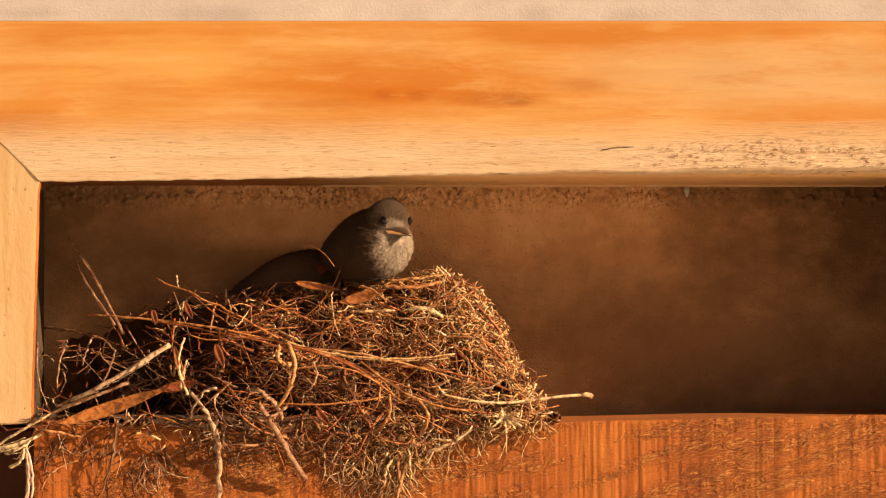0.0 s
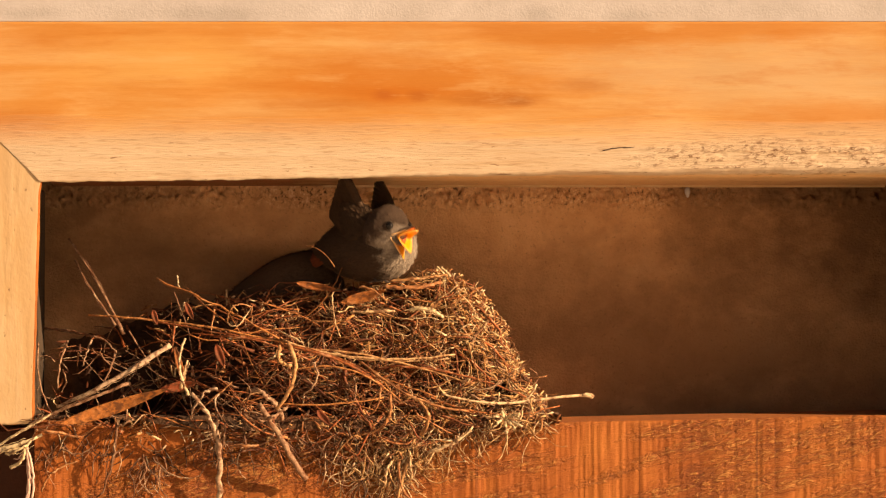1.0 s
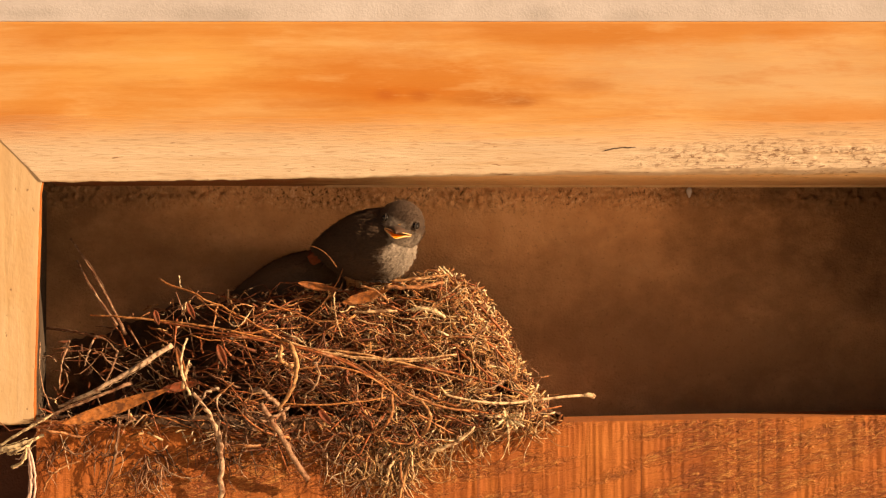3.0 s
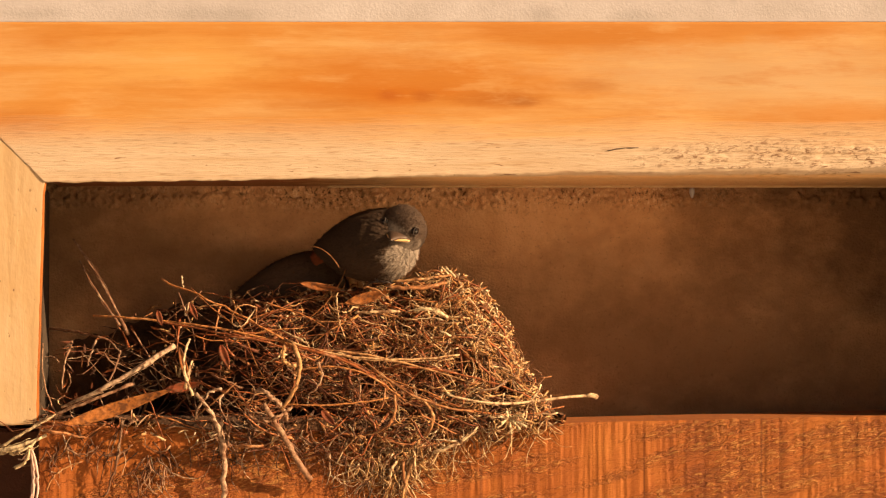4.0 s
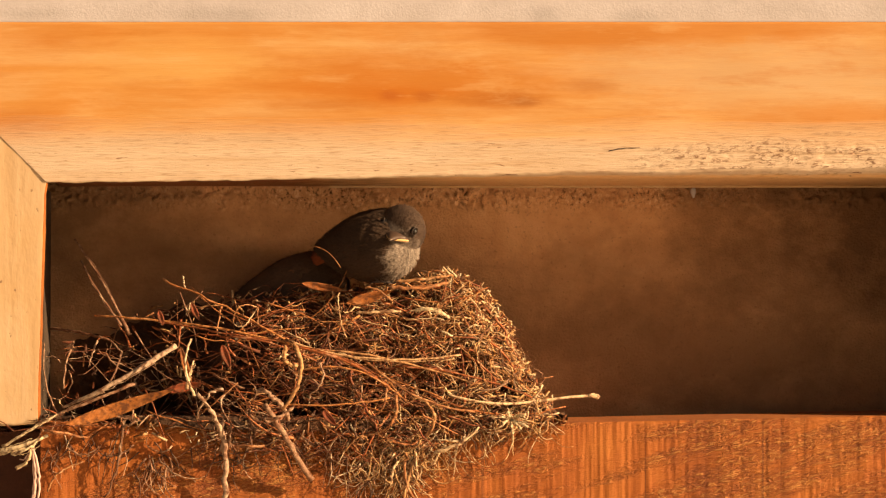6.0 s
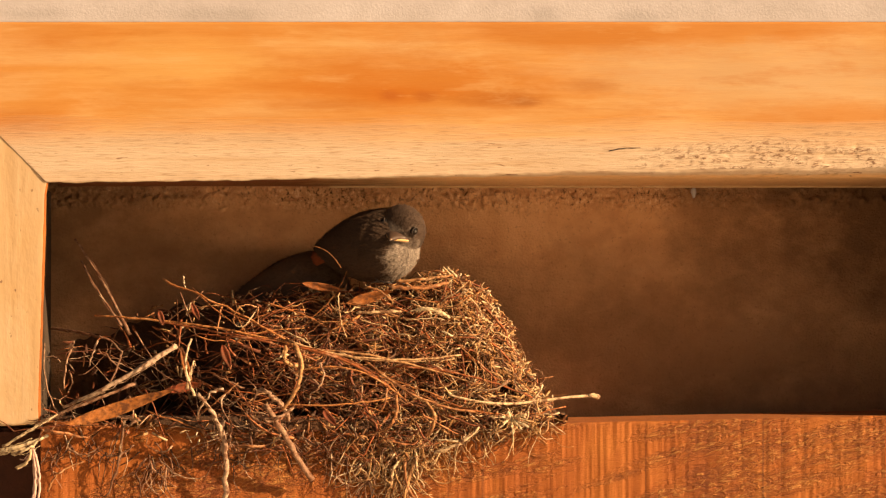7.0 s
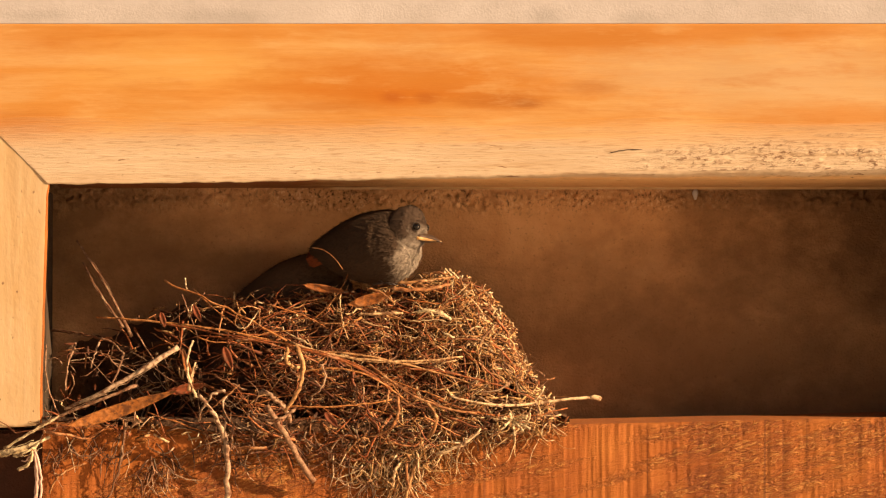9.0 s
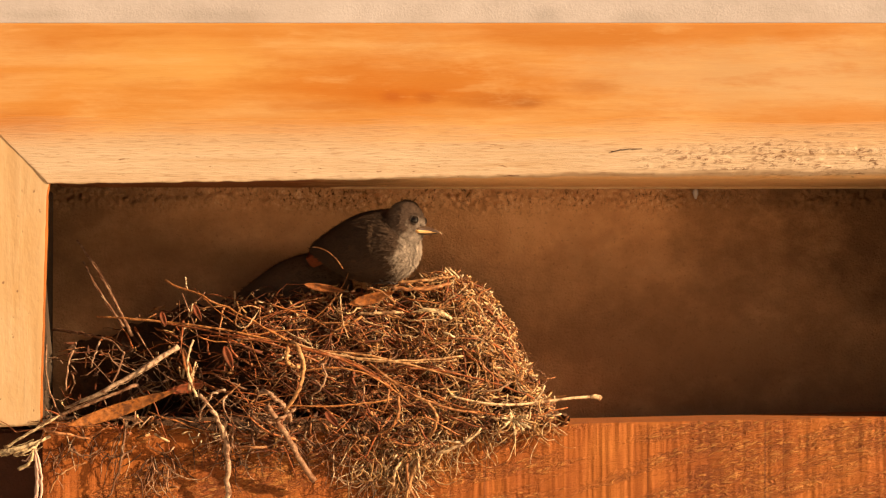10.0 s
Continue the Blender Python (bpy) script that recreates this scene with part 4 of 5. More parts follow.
part("leaf", leaf((-212, -30, -78), (-203, -34, -112), 2.6, 2, LEAF), nest, "bent orange leaf blade")
part("leaf", leaf((-100, -22, -128), (-90, -24, -140), 3.0, 2, RED_LEAF), nest, "red-brown leaf scrap")


def perch_stick():
    tubes = Tubes()
    tubes.add(bowed((-70, 6, 6), (0, 0, 0), (0, -2, -4), 10, 0.1) + [Vector((32, -3, 4)), Vector((50, -4, 5)), Vector((54, -4, 3.5))], 0.8, 1.3, 6, 0.8, 0.2)
    tubes.add([Vector((46, -3.8, 4.9)), Vector((50, -4, 5.2)), Vector((54, -4, 4.4)), Vector((55.5, -4, 3.2))], 1.5, 2.3, 6, 0.8, 0.4)
    return tubes.mesh("stick", GOLD_ONE)


stick = part("stick", perch_stick(), nest, "pale broken stalk standing out over the sill")
def string_mesh():
    """A loose string of twisted strands with frayed ends."""
    t = Tubes()
    for k in range(5):
        a = (-331 + rnd.gauss(0, 1.5), -14 + rnd.gauss(0, 1), -158 + rnd.gauss(0, 2))
        t.add(bowed(a, (-331 + rnd.gauss(0, 1.6), -5, -204), (2.5 + rnd.gauss(0, 1), 0, 0), 14, 0.4), 1.2, 1.0, 5, 0.8, 0.4)
    for k in range(4):
        t.add(bowed((-330, -14, -157), (-337 + rnd.gauss(0, 3), -10, -170 + rnd.gauss(0, 4)), (3, 0, 0), 8, 0.6), 1.2, 0.5, 4, 0.7, 0.3)
    return t.mesh("string", STRING)


thing("string", "frayed pinkish string caught at the sill's end", "string", ORIGIN, me=string_mesh())


thing("mortar_blob", "small pale blob of mortar on the wall", "mortar", pose(0.202, 0.127, HEIGHT + 0.0535),
      me=mesh_of("mortar_blob", [Vector((x * 2.4, y * 2.4, z * 3.4 - (1.5 if z < 0 and abs(x) < 0.5 else 0))) * MM * (1 + 0.25 * wob(x, y, z, 0.6)) for x, y, z in
                                 [(math.sin(b) * math.cos(a), math.sin(b) * math.sin(a), math.cos(b)) for b in np.linspace(0.02, 3.12, 9) for a in np.linspace(0, 2 * math.pi, 12, endpoint=False)]], grid_faces(9, 12, True), LIME))


# ---- birds: forward is +x, up is +z, millimetres about the feet ----
def feather(verts, faces, p, along, normal, length, width, lift):
    """A small pointed feather lying back over the skin."""
    side = along.cross(normal).normalized()
    b = len(verts)
    tip = p + along * length + normal * (lift * length)
    mid = p + along * (0.55 * length) + normal * (0.5 * lift * length + 0.12 * width)
    verts += [p, mid - side * width / 2, tip, mid + side * width / 2]
    faces += [(b, b + 1, b + 2), (b, b + 2, b + 3)]


def plumed_data(rings, count, size, seed, down=0.0, sleek=1.0):
    """A rounded body along rings (x, z, radius up and down, radius sideways), covered with small feathers that point to its rear."""
    r = random.Random(seed)
    xs = np.array(rings, float)
    t = np.linspace(0, len(rings) - 1, 40)
    cols = [np.interp(t, range(len(rings)), xs[:, k]) for k in range(4)]
    for _ in range(2):
        cols = [np.concatenate(([c[0]], (c[:-2] + 2 * c[1:-1] + c[2:]) / 4, [c[-1]])) for c in cols]
    verts, faces = [], []
    for x, z, rv, rs in zip(*cols):
        for k in range(28):
            a = 2 * math.pi * k / 28
            verts.append(Vector((x, rs * math.cos(a), z + rv * math.sin(a))))
    faces = grid_faces(40, 28, True) + [tuple(reversed(range(28))), tuple(range(39 * 28, 40 * 28))]
    base = len(verts)
    for _ in range(count):
        i, k = r.randint(1, 38), r.randint(0, 27)
        p = verts[i * 28 + k].lerp(verts[(i + 1) * 28 + k] if i < 39 else verts[i * 28 + k], r.random())
        p = p.lerp(verts[i * 28 + (k + 1) % 28], r.random())
        along = (verts[(i - 1) * 28 + k] - verts[(i + 1) * 28 + k]).normalized()
        out = (verts[i * 28 + (k + 1) % 28] - verts[i * 28 + k - 1]).cross(along).normalized()
        if out.dot(p - Vector((cols[0][i], 0, cols[1][i]))) < 0:
            out = -out
        turn = along + along.cross(out) * r.gauss(0, 0.18)
        feather(verts, faces, p - out * 0.3, turn.normalized(), out, r.uniform(*size), r.uniform(0.25, 0.42) * size[1], sleek * r.uniform(0.04, 0.2))
        if r.random() < down:
            for _ in range(2):
                stray = (along + along.cross(out) * r.gauss(0, 0.5)).normalized()
                feather(verts, faces, p - out * 0.2, stray, out, r.uniform(0.6, 1.1) * size[1], r.uniform(0.25, 0.5), r.uniform(0.12, 0.5))
    return verts, faces


def plumed(name, rings, mat, count, size, seed, down, sleek):
    verts, faces = plumed_data(rings, count, size, seed, down, sleek)
    return mesh_of(name, [v * MM for v in verts], faces, mat)


def blade(verts, faces, p, along, normal, length, width):
    """A long flight feather with a shaft ridge and a rounded tip."""
    side = along.cross(normal).normalized()
    b = len(verts)
    for i in range(7):
        f = i / 6
        w = width * (0.2 + 0.8 * math.sin(math.pi / 2 * min(1, f * 2.2))) * (1 if f < 0.8 else max(0.12, 1 - ((f - 0.8) / 0.2) ** 2))
        c = p + along * (length * f)
        verts += [c - side * w / 2, c + normal * 0.5, c + side * w / 2, c - normal * 0.15]
    faces += [tuple(b + x for x in f) for f in grid_faces(7, 4, True)]


def wing_mesh(length, depth, mat, seed, mirror=1, down=0.4, sleek=1.0):
    """A wing folded back along -x from the shoulder: long flight feathers under a shoulder of small coverts."""
    h = depth / 2
    rings = [(-0.62 * length, -0.1 * h, 0.25 * h, 1.0), (-0.5 * length, -0.05 * h, 0.6 * h, 2.4), (-0.3 * length, 0, 0.86 * h, 3.6), (-0.12 * length, 0.05 * h, 0.9 * h, 4.2), (0.0, 0.1 * h, 0.66 * h, 3.6), (0.06 * length, 0.1 * h, 0.25 * h, 1.4)]
    verts, faces = plumed_data(rings, 1100, (3.0, 7.0), seed, down, sleek)
    out = Vector((0, -mirror, 0))
    for k in range(10):
        f = k / 9
        a = math.radians(-3 - 20 * (1 - f))
        root = Vector((-0.16 * length - 0.1 * length * f, -mirror * (-1.0 + 0.35 * k), -h * 0.72 + h * 1.2 * f))
        blade(verts, faces, root, Vector((-math.cos(a), 0, math.sin(a) * 0.45)).normalized(), out, length * (0.5 + 0.3 * f), depth * 0.27)
    return mesh_of("wing", [v * MM for v in verts], faces, mat)


def tail_mesh(length, mat):
    verts, faces = [], []
    for k in range(7):
        a = math.radians((k - 3) * 1.8)
        blade(verts, faces, Vector((4, (k - 3) * 1.3, -abs(k - 3) * 0.4)), Vector((-math.cos(a), math.sin(a), 0)), Vector((0, 0, 1)), length * (1 - 0.03 * abs(k - 3)), 8.5)
    return mesh_of("tail", [v * MM for v in verts], faces, mat)


def bill_half(length, width, height, up, gape):
    """One half of a bill from its hinge forwards: horny outside, orange inside, a swollen pale edge at its corners."""
    verts, faces, index = [], [], []
    n = 10
    for i in range(n + 1):
        f = i / n
        x = length * f
        w = width * (1 - f ** 1.15) * (1 + 0.25 * gape * math.exp(-((f - 0.12) / 0.12) ** 2)) + 0.25
        h = height * (1 - f ** 1.8) + 0.2
        drop = -0.10 * length * f ** 3 if up > 0 else 0.03 * length * f ** 2
        for a in np.linspace(0, math.pi, 7):
            verts.append(Vector((x, w * math.cos(a), drop + up * (0.15 + h * math.sin(a)))))
        for a, k in ((math.pi, 0.8), (math.pi * 0.75, 0.55), (math.pi * 0.5, 0.6), (math.pi * 0.25, 0.55), (0.0, 0.8)):
            verts.append(Vector((x, k * w * math.cos(a) if k > 0.7 else w * 0.8 * math.cos(a), drop + up * (0.05 + 0.45 * h * math.sin(a) * k))))
    for i in range(n):
        for j in range(12):
            k = (j + 1) % 12
            faces.append((i * 12 + j, i * 12 + k, (i + 1) * 12 + k, (i + 1) * 12 + j))
            index.append(0 if 1 <= j <= 4 or (up > 0 and j in (0, 5)) else (1 if j in (0, 5, 6, 11) else 2))
    faces += [tuple(range(12)), tuple(range(n * 12, n * 12 + 12))]
    index += [2, 0]
    lips = Tubes()
    for s in (-1, 1):
        lips.add([Vector((length * f, s * (width * (1 - f ** 1.15) * (1 + 0.25 * gape * math.exp(-((f - 0.12) / 0.12) ** 2)) + 0.1), up * 0.25 + (-0.10 * length * f ** 3 if up > 0 else 0.03 * length * f ** 2))) for f in np.linspace(0.0, 0.62, 9)], 0.25 + 0.3 * gape, 0.15, 6)
    base = len(verts)
    verts += [Vector(v) / MM for v in lips.v]
    faces += [tuple(base + k for k in f) for f in lips.f]
    index += [1] * len(lips.f)
    return mesh_of("bill", [v * MM for v in verts], faces, [HORN, FLANGE if gape > 0.5 else HORN, MOUTH], True, index)


def mouth_mesh(w, h, deep):
    """The gaping mouth, its corners at the bill's hinge: a swollen yellow rim that runs forward to the tips, round an orange funnel with a dark red throat."""
    verts, faces, index = [], [], []
    rows = [(-3.5, 0.80, 1), (-1.0, 1.02, 1), (0.5, 1.08, 1), (0.9, 0.98, 1), (0.2, 0.87, 1), (-1.2, 0.78, 2), (-0.45 * deep, 0.56, 2), (-0.75 * deep, 0.32, 3), (-deep, 0.05, 3)]
    for x, k, m in rows:
        for i in range(24):
            a = 2 * math.pi * i / 24
            c, s = math.cos(a), math.sin(a)
            q = (abs(c) ** 1.3 + abs(s) ** 1.3) ** (-1 / 1.3)
            reach = h * abs(s * q) ** 1.15
            verts.append(Vector((x + reach * k ** 1.5, w * k * c * q, h * k * s * q)) * MM)
    for i in range(len(rows) - 1):
        for j in range(24):
            faces.append((i * 24 + j, i * 24 + (j + 1) % 24, (i + 1) * 24 + (j + 1) % 24, (i + 1) * 24 + j))
            index.append({1: 0, 2: 1, 3: 2}[rows[i + 1][2]])
    return mesh_of("mouth", verts, faces, [GAPE, MOUTH, THROAT], True, index)


def ball(name, r, mat, scale=(1, 1, 1), rings=10, segs=16):
    verts = []
    for i in range(rings + 1):
        b = math.pi * i / rings
        for k in range(segs):
            a = 2 * math.pi * k / segs
            verts.append(Vector((r * scale[0] * math.sin(b) * math.cos(a), r * scale[1] * math.sin(b) * math.sin(a), r * scale[2] * math.cos(b))) * MM)
    return mesh_of(name, verts, grid_faces(rings + 1, segs, True), mat)


def ring(name, big, small, mat):
    verts = []
    for i in range(18):
        a = 2 * math.pi * i / 18
        for k in range(6):
            b = 2 * math.pi * k / 6
            verts.append(Vector(((big + small * math.cos(b)) * math.cos(a), small * math.sin(b), (big + small * math.cos(b)) * math.sin(a))) * MM)
    faces = grid_faces(18, 6, True) + [(17 * 6 + k, 17 * 6 + (k + 1) % 6, (k + 1) % 6, k) for k in range(6)]
    return mesh_of(name, verts, faces, mat)


def leg_mesh(hip, foot):
    """Thigh, shank, three toes forwards and one back, each with a claw."""
    t = Tubes()
    hip, foot = Vector(hip), Vector(foot)
    t.add([hip, hip.lerp(foot, 0.45) + Vector((-1.5, 0, 0)), foot + Vector((0, 0, 1))], 1.5, 0.8, 6)
    for a in (-28, 0, 28, 180):
        w = Vector((math.cos(radians(a)), math.sin(radians(a)), 0))
        t.add([foot + Vector((0, 0, 1)), foot + w * 4 + Vector((0, 0, 1.2)), foot + w * 8 + Vector((0, 0, 0.6)), foot + w * 10.5 + Vector((0, 0, -0.8))], 0.85, 0.25, 5)
    return t.mesh("leg", LEG_GREY)


def bird(name, label, body, head_rings, mats, bill, face_at, wing, tail, legs, seed, down=0.45, sleek=1.0):
    """Returns the bird and its moving parts by name. bill: length, width, height; face_at: bill's hinge x, z; eye's x, y, z, radius; mouth's radius."""
    body_mat, head_mat, wing_mat, tail_mat, gape = mats
    hx, hz, ex, ey, ez, er, mr = face_at
    b = thing(name, label, "bird")
    got = {"bird": b, "hinge": (hx, hz)}
    part("body", plumed("body", body, body_mat, 5200, (2.6, 5.6), seed, down, sleek), b)
    head = got["head"] = part("head", plumed("head", head_rings, head_mat, 3200, (1.5, 3.4), seed + 1, down, sleek), b)
    got["upper"] = part("upper_bill", bill_half(*bill, 1, gape), head, "dark bill with a pale gape edge", pose(hx * MM, 0, hz * MM))
    got["lower"] = part("lower_bill", bill_half(bill[0] * 0.95, bill[1], bill[2] * 0.7, -1, gape), head, "lower bill with an orange lining", pose(hx * MM, 0, hz * MM))
    got["mouth"] = part("mouth", mouth_mesh(mr, mr * 1.05, 4.0), head, "orange mouth with a yellow rim", pose(-5 * MM, 0, -4 * MM))
    for s in (-1, 1):
        part("eye", ball("eye", er, EYE_BLACK), head, "glossy black eye", pose(ex * MM, s * ey * MM, ez * MM))
        part("eyelid", ring("eyelid", er, 0.38, LID), head, "grey eye ring", pose((ex + 0.5) * MM, s * (ey + 1.2) * MM, ez * MM, 0, 0, -s * 28))
        side = "right" if s < 0 else "left"
        got["wing_" + side] = part("wing", wing_mesh(wing[0], wing[1], wing_mat, seed + 3, -s, 0.5 * down, sleek), b)
        part("leg", leg_mesh(*[(q[0], s * q[1], q[2]) for q in legs]), b, "thin dark leg with clawed toes")
    got["tail"] = part("tail", tail_mesh(tail, tail_mat), b, "rust-red tail")
    return got


CHICK_SHAPE = ([(-58, 33, 4, 5), (-48, 32, 12, 12), (-32, 31.5, 21.5, 21), (-14, 32, 28, 26), (4, 32, 30, 27.5), (17, 32.5, 28.5, 26.3), (25, 32, 23.5, 22), (31, 30, 15, 15), (34, 28.5, 6, 6), (35, 28, 0.3, 0.3)],
               [(-23, -6, 6, 7), (-19.5, -5, 12.5, 13), (-12, -2, 19, 19), (-2, 0, 20.5, 19.2), (5, 0.3, 17.4, 15.4), (9, -0.6, 12.6, 11.2), (11.5, -1.8, 7, 6.6), (12.4, -2.2, 0.4, 0.4)],
               (CHICK_BODY, CHICK_HEAD, CHICK_WING, DULL_RUST, 1.0), (20.0, 9.2, 4.4), (8.0, -5.2, 7.6, 12.6, 3.4, 3.2, 8.8), (53, 33), 24, ((2, 9, 12), (8, 10, 1)))
CHICK = bird("fledgling", "grey-brown redstart fledgling perched on the nest", *CHICK_SHAPE, 11)
HEN = bird("adult_bird", "pale buff adult redstart with a rust-red tail",
           [(-66, 70, 3, 3), (-54, 72, 10, 9), (-40, 74, 17, 15), (-24, 77, 24, 20), (-6, 80, 28.5, 23.5), (10, 83, 28.5, 24), (26, 89, 24, 22), (40, 96, 19.5, 18.5), (54, 103, 16, 15.5), (64, 107, 10, 10), (67, 108, 0.4, 0.4)],
           [(-26, -14, 10, 11), (-17, -8, 14.5, 15), (-7, -2, 16, 15.5), (1, 0, 16, 15), (8, 0, 13.5, 13), (13, -1, 9, 8.5), (16, -2, 4, 4)],
           (HEN_BODY, HEN_HEAD, HEN_WING, RUST, 0.0), (17, 3.6, 2.8), (11.0, -3.0, 8.5, 11.9, 4.0, 2.9, 3.2), (92, 38), 64, ((-22, 9, 46), (-12, 9, 1)), 31, 0.5, 0.3)
for side in (-1, 1):
    t = Tubes()
    t.add([Vector((-14, side * 11, 74)), Vector((-20, side * 11, 60)), Vector((-23, side * 10, 50)), Vector((-22, side * 9, 42))], 7.5, 1.3, 10)
    part("thigh", t.mesh("thigh", HEN_BODY), HEN["bird"])


SIBLING = bird("fledgling", "dark fledgling crouched low in the nest hollow", *CHICK_SHAPE[:2], (SIBLING_BODY_LIT, CHICK_HEAD, SIBLING_WING_LIT, DULL_RUST, 1.0), *CHICK_SHAPE[3:], 12)
SIBLING["bird"].matrix_basis = pose(-0.112, 0.104, HEIGHT - 0.059, 0, -9, 6)
for key, m in (("head", pose(0.014, 0, 0.030, 0, 24, 40)), ("wing_right", pose(0.008, -0.0215, 0.036, -11, -3, -14)),
               ("wing_left", pose(0.008, 0.0215, 0.036, 11, -3, 14)), ("tail", pose(-0.05, 0, 0.028, 35, -38, 0))):
    SIBLING[key].matrix_basis = m


# ---- what moves ----
def mmpose(x, y, z, rx=0, ry=0, rz=0):
    return pose(x * MM, y * MM, z * MM, rx, ry, rz)


def place(u, v, d, pitch=0, yaw=0, roll=0):
    p = at(u, v, d)
    return pose(p.x, p.y, p.z, roll, -pitch, yaw)


def motions():
    # The fledgling: u, v, d of its feet, pitch, yaw.
    walk(CHICK["bird"], [(t, place(u, v, d, p, y)) for t, u, v, d, p, y in [(0.0, -54, -27, 37, 10, -46), (0.75, -54, -27, 37, 10, -46), (0.9, -54, -27, 37, 6, -40), (1.1, -55, -27, 37, 2, -32), (1.3, -56, -27, 37, -3, -22),
        (1.5, -56, -27, 37, -4, -22), (1.7, -56, -27, 37, -8, -22), (1.9, -57, -27, 37, 0, -24), (2.2, -57, -27, 37, 2, -28), (2.6, -57, -27, 37, 2, -34),
        (7.7, -58, -27, 37, 2, -34), (8.0, -58, -27, 37, 4, -32), (8.4, -58, -27, 37, 2, -24), (9.4, -58, -27, 37, 3, -24), (10.0, -58, -27, 37, 3, -24)]])
    # Its head on the body: x, y, z, roll, pitch, yaw.
    walk(CHICK["head"], [(t, mmpose(x, y, z, roll, -p, yaw)) for t, x, y, z, roll, p, yaw in [(0.0, 27.1, -2.1, 44.5, 0, -20, -4), (0.75, 26.8, -2.1, 44.7, 0, -20, -4), (0.9, 30.4, -7.7, 45.5, 0, -11, 6), (1.0, 26.4, -11.4, 41.7, 0, -9, 0),
        (1.1, 32.3, -10.2, 39.5, 0, -10, -2), (1.2, 34.8, -2.7, 39.8, 0, 0, 7), (1.3, 40.8, -2.8, 39.7, 0, 11, 10), (1.4, 39.4, -2.8, 38.2, 0, 8, 12), (1.5,
        38.1, -2.8, 34.8, 0, 4, 12), (1.6, 35.5, -2.8, 30.5, 0, -9, 14), (1.7, 37.5, -2.8, 23.8, 0, -12, 14), (1.8, 35.8, -2.8, 38.3, 0, 4, 5), (1.9, 37.8,
        -2.8, 37.5, 0, 5, 6), (2.0, 34.8, -7.3, 41.0, 0, 4, -1), (2.1, 29.3, -7.2, 44.0, 0, 4, -11), (2.2, 28.3, -7.1, 46.1, 0, 2, -24), (2.4, 29.6, -6.9,
        48.0, -6, 1, -29), (2.5, 30.7, -6.8, 47.1, -14, -2, -56), (2.7, 31.5, -6.7, 46.8, -16, -5, -58), (3.8, 29.2, -5.0, 43.0, -20, -8, -70), (5.6, 27.0,
        -5.0, 43.2, -20, -8, -70), (7.4, 27.0, -5.0, 43.2, -20, -8, -70), (7.7, 28.5, -5.0, 46.6, -16, -9, -62), (7.8, 27.0, -4.2, 46.0, -4, -17, -21), (8.0,
        27.5, -2.6, 47.7, 0, -17, -10), (8.2, 29.0, -0.9, 44.5, 0, -18, 3), (8.5, 30.5, -0.9, 44.0, 0, -10, 8), (9.2, 30.5, -0.9, 43.8, 0, -11, 8), (9.4,
        30.0, -0.9, 45.4, 0, -7, 10), (9.7, 29.4, -0.9, 47.4, 0, -5, 9), (10.0, 29.0, -0.9, 47.8, 0, -5, 9)]])
    hx, hz = CHICK["hinge"]
    walk(CHICK["lower"], [(t, mmpose(hx, 0, hz, 0, a, 0)) for t, a in [
        (0.0, 2), (0.7, 2), (0.8, 10), (0.9, 42), (1.0, 70), (1.1, 68), (1.3, 68), (1.5, 42), (1.6, 10), (1.7, 6), (1.8, 56), (1.9, 68), (2.1, 70),
        (2.2, 52), (2.4, 34), (2.7, 28), (3.0, 16), (3.5, 4), (10.0, 2)]])
    walk(CHICK["upper"], [(t, mmpose(hx, 0, hz, 0, -a, 0)) for t, a in [
        (0.0, 0), (0.8, 0), (1.0, 32), (1.3, 32), (1.5, 16), (1.65, 0), (1.8, 24), (2.1, 30), (2.4, 10), (2.7, 8), (3.4, 0), (10.0, 0)]])
    walk(CHICK["mouth"], [(t, mmpose(x, 0, hz, 0, 17, 0)) for t, x in [
        (0.0, -9), (0.75, -9), (0.9, 12), (1.0, 14), (1.4, 14), (1.5, 12.5), (1.6, -2), (1.7, -9), (1.8, 12.5), (1.9, 14), (2.2, 14), (2.4, 13.5), (2.7, 12.5), (2.9, 6), (3.2, -9), (10.0, -9)]])
    lifts = [(0.0, 0), (0.8, 0), (0.9, 46), (1.0, 66), (1.1, 50), (1.2, 66), (1.3, 54), (1.4, 66), (1.5, 58), (1.6, 34), (1.7, 48), (1.8, 62), (1.9, 40), (2.0, 12), (2.15, 2), (2.4, 0), (10.0, 0)]
    walk(CHICK["wing_right"], [(t, mmpose(8, -23.0, 36 + 0.04 * a, -11 - 0.1 * a, a - 3, -14 + 0.2 * a)) for t, a in lifts])
    walk(CHICK["wing_left"], [(t, mmpose(8, 23.0, 36 + 0.04 * a, 11 + 0.1 * a, a - 3, 14 - 0.2 * a)) for t, a in lifts])
    walk(CHICK["tail"], [(0.0, mmpose(-43, -5, 31, 66, -14, 0)), (10.0, mmpose(-43, -5, 31, 66, -14, 0))])

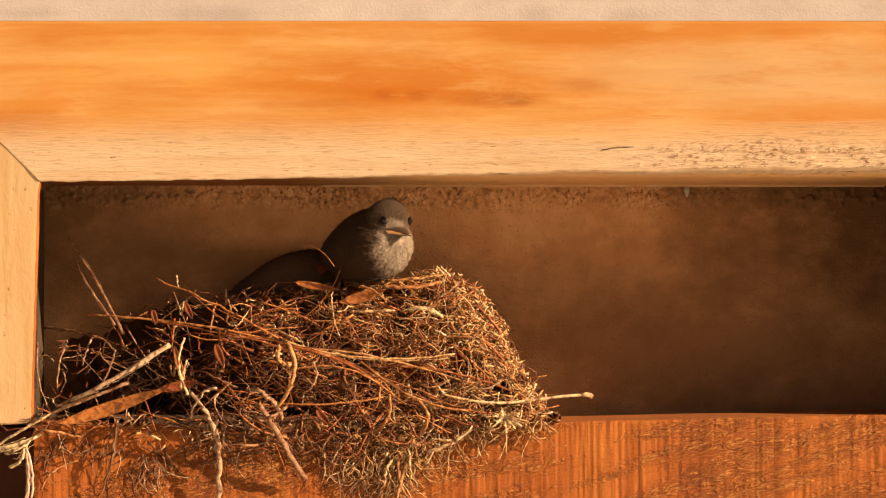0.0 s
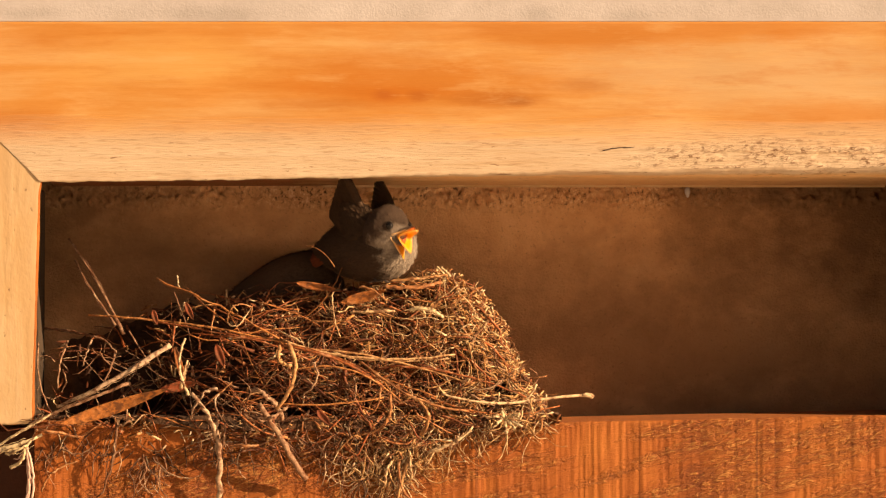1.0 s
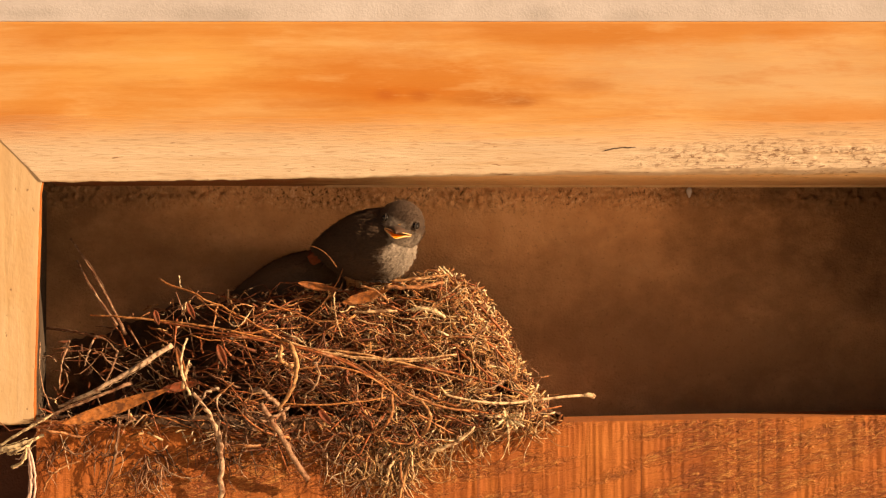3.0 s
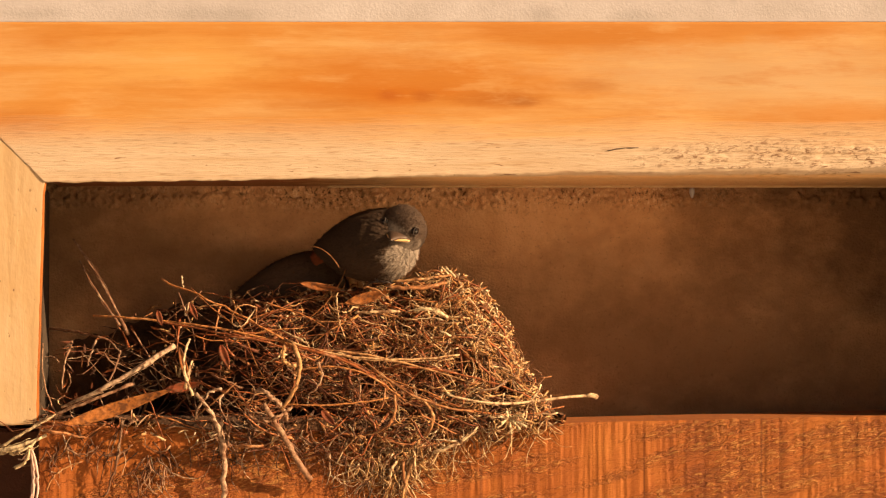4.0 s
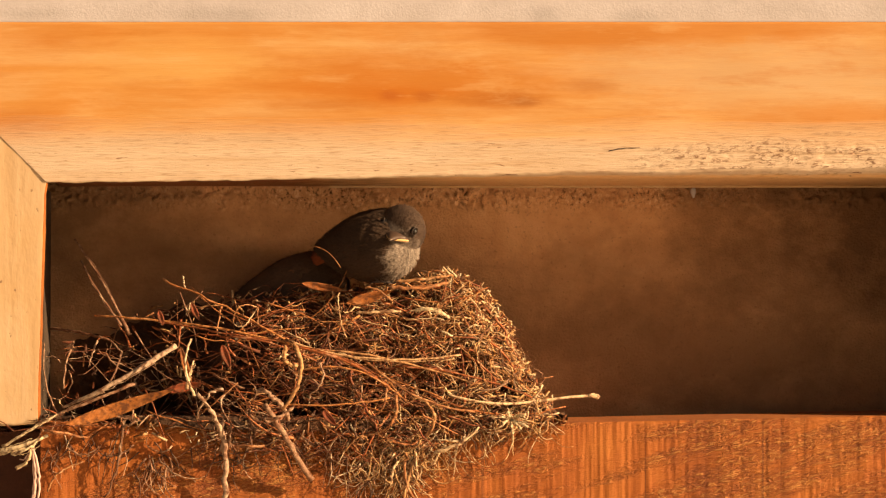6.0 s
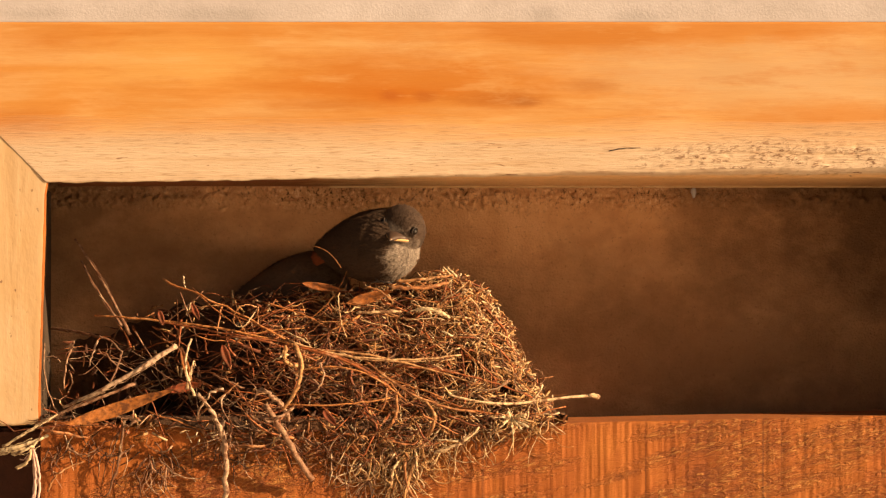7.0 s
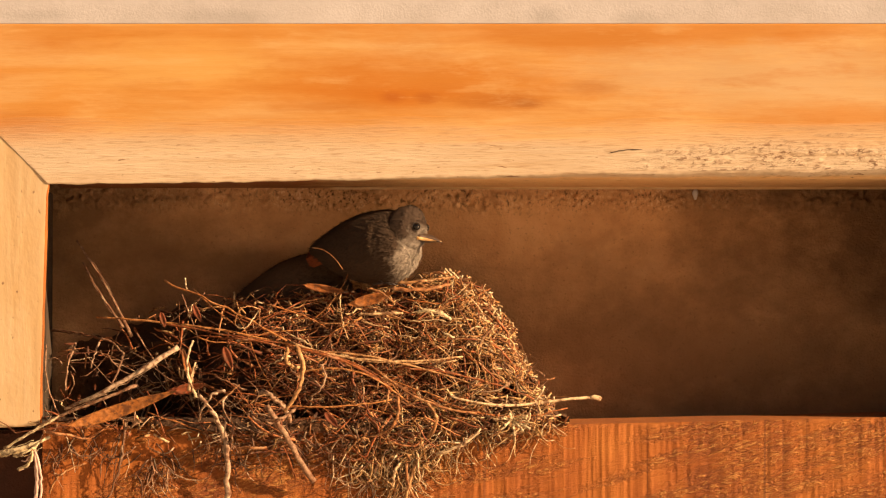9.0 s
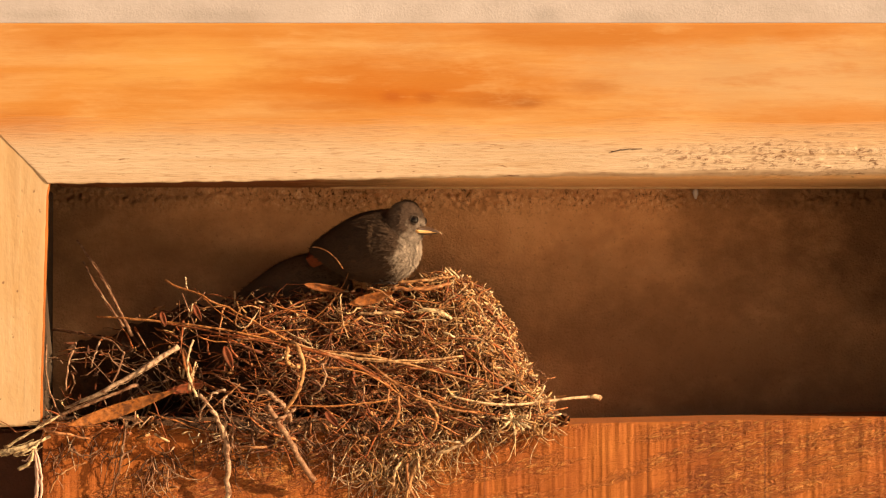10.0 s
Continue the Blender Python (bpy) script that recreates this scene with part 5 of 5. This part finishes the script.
    # The adult flies in, feeds and leaves: u, v, d of its feet, pitch, yaw, roll.
    walk(HEN["bird"], [(t, place(u, v, d, p, y, r)) for t, u, v, d, p, y, r in [
        (0.0, 5200, -900, -7800, 4, 122, 0), (0.6, 2600, -620, -3900, 6, 122, 0), (1.0, 680, -360, -760, 14, 126, 10), (1.1, 440, -290, -380, 22, 132, 14), (1.2, 285, -205, -90, 26, 146, 10),
        (1.3, 184, -160, 70, 24, 154, 4), (1.4, 93, -132, 44, 7, 154, 0), (1.5, 94, -130, 44, 0, 150, 0), (1.6, 96, -130, 44, -1, 150, 0), (1.7, 95, -132, 44, 5, 154, 0),
        (1.75, 140, -130, 30, 14, 236, 0), (1.8, 214, -118, 8, 24, 322, -6), (1.9, 345, -70, -100, 22, 322, -14), (2.0, 640, -20, -480, 14, 312, -12), (2.1, 960, 60, -900, 12, 314, -6), (2.3, 1900, 220, -1800, 10, 320, 0), (3.2, 7000, 900, -5400, 8, 322, 0), (10.0, 44000, 5200, -36000, 8, 322, 0)]])
    walk(HEN["head"], [(t, mmpose(x, 0, z, 0, -p, y)) for t, x, z, p, y in [
        (0.0, 56, 106, -4, 0), (1.2, 56, 106, -16, 0), (1.4, 74, 120, -18, 0), (1.5, 71, 114, -18, -4), (1.6, 70, 106, -24, -4), (1.7, 60, 114, -12, 8), (1.8, 62, 108, -4, 0), (10.0, 56, 106, -4, 0)]])
    hx, hz = HEN["hinge"]
    walk(HEN["lower"], [(t, mmpose(hx, 0, hz, 0, a, 0)) for t, a in [(0.0, 2), (1.3, 4), (1.5, 18), (1.7, 3), (10.0, 2)]])
    walk(HEN["upper"], [(0.0, mmpose(hx, 0, hz)), (10.0, mmpose(hx, 0, hz))])
    # Wings: spread s (turn about z) and stroke a (turn about x).
    beat = [(0.0, 60, 10)]
    beat += [(0.08 + k * 0.09, 62, 44 if k % 2 else -24) for k in range(13)]
    beat += [(1.28, 50, 50), (1.36, 18, 20), (1.42, 2, 2), (1.70, 2, 2), (1.76, 44, 46), (1.84, 62, -24)]
    beat += [(1.93 + k * 0.09, 62, 44 if k % 2 == 0 else -24) for k in range(14)]
    beat.append((10.0, 62, 10))
    walk(HEN["wing_right"], [(t, mmpose(28, -20, 92) @ mmpose(0, 0, 0, a, 0, 0) @ mmpose(0, 0, 0, -0.9 * s - 8, 9 - 18 * max(0.0, 1 - s / 20), s - 6)) for t, s, a in beat])
    walk(HEN["wing_left"], [(t, mmpose(28, 20, 92) @ mmpose(0, 0, 0, -a, 0, 0) @ mmpose(0, 0, 0, 0.9 * s + 8, 9 - 18 * max(0.0, 1 - s / 20), 6 - s)) for t, s, a in beat])
    walk(HEN["tail"], [(t, mmpose(-56, 0, 71, 48, a, 0)) for t, a in [(0.0, 2), (1.3, 2), (1.4, -6), (1.5, -27), (1.6, -22), (1.7, 2), (1.9, 2), (10.0, 2)]])
    # The stalk dips while the adult stands on it.
    walk(stick, [(t, mmpose(66, 6, -121, 0, a, 20)) for t, a in [(0.0, 0), (1.3, 0), (1.4, 14), (1.65, 14), (1.8, 8), (1.9, -2), (2.0, 0), (10.0, 0)]])


motions()
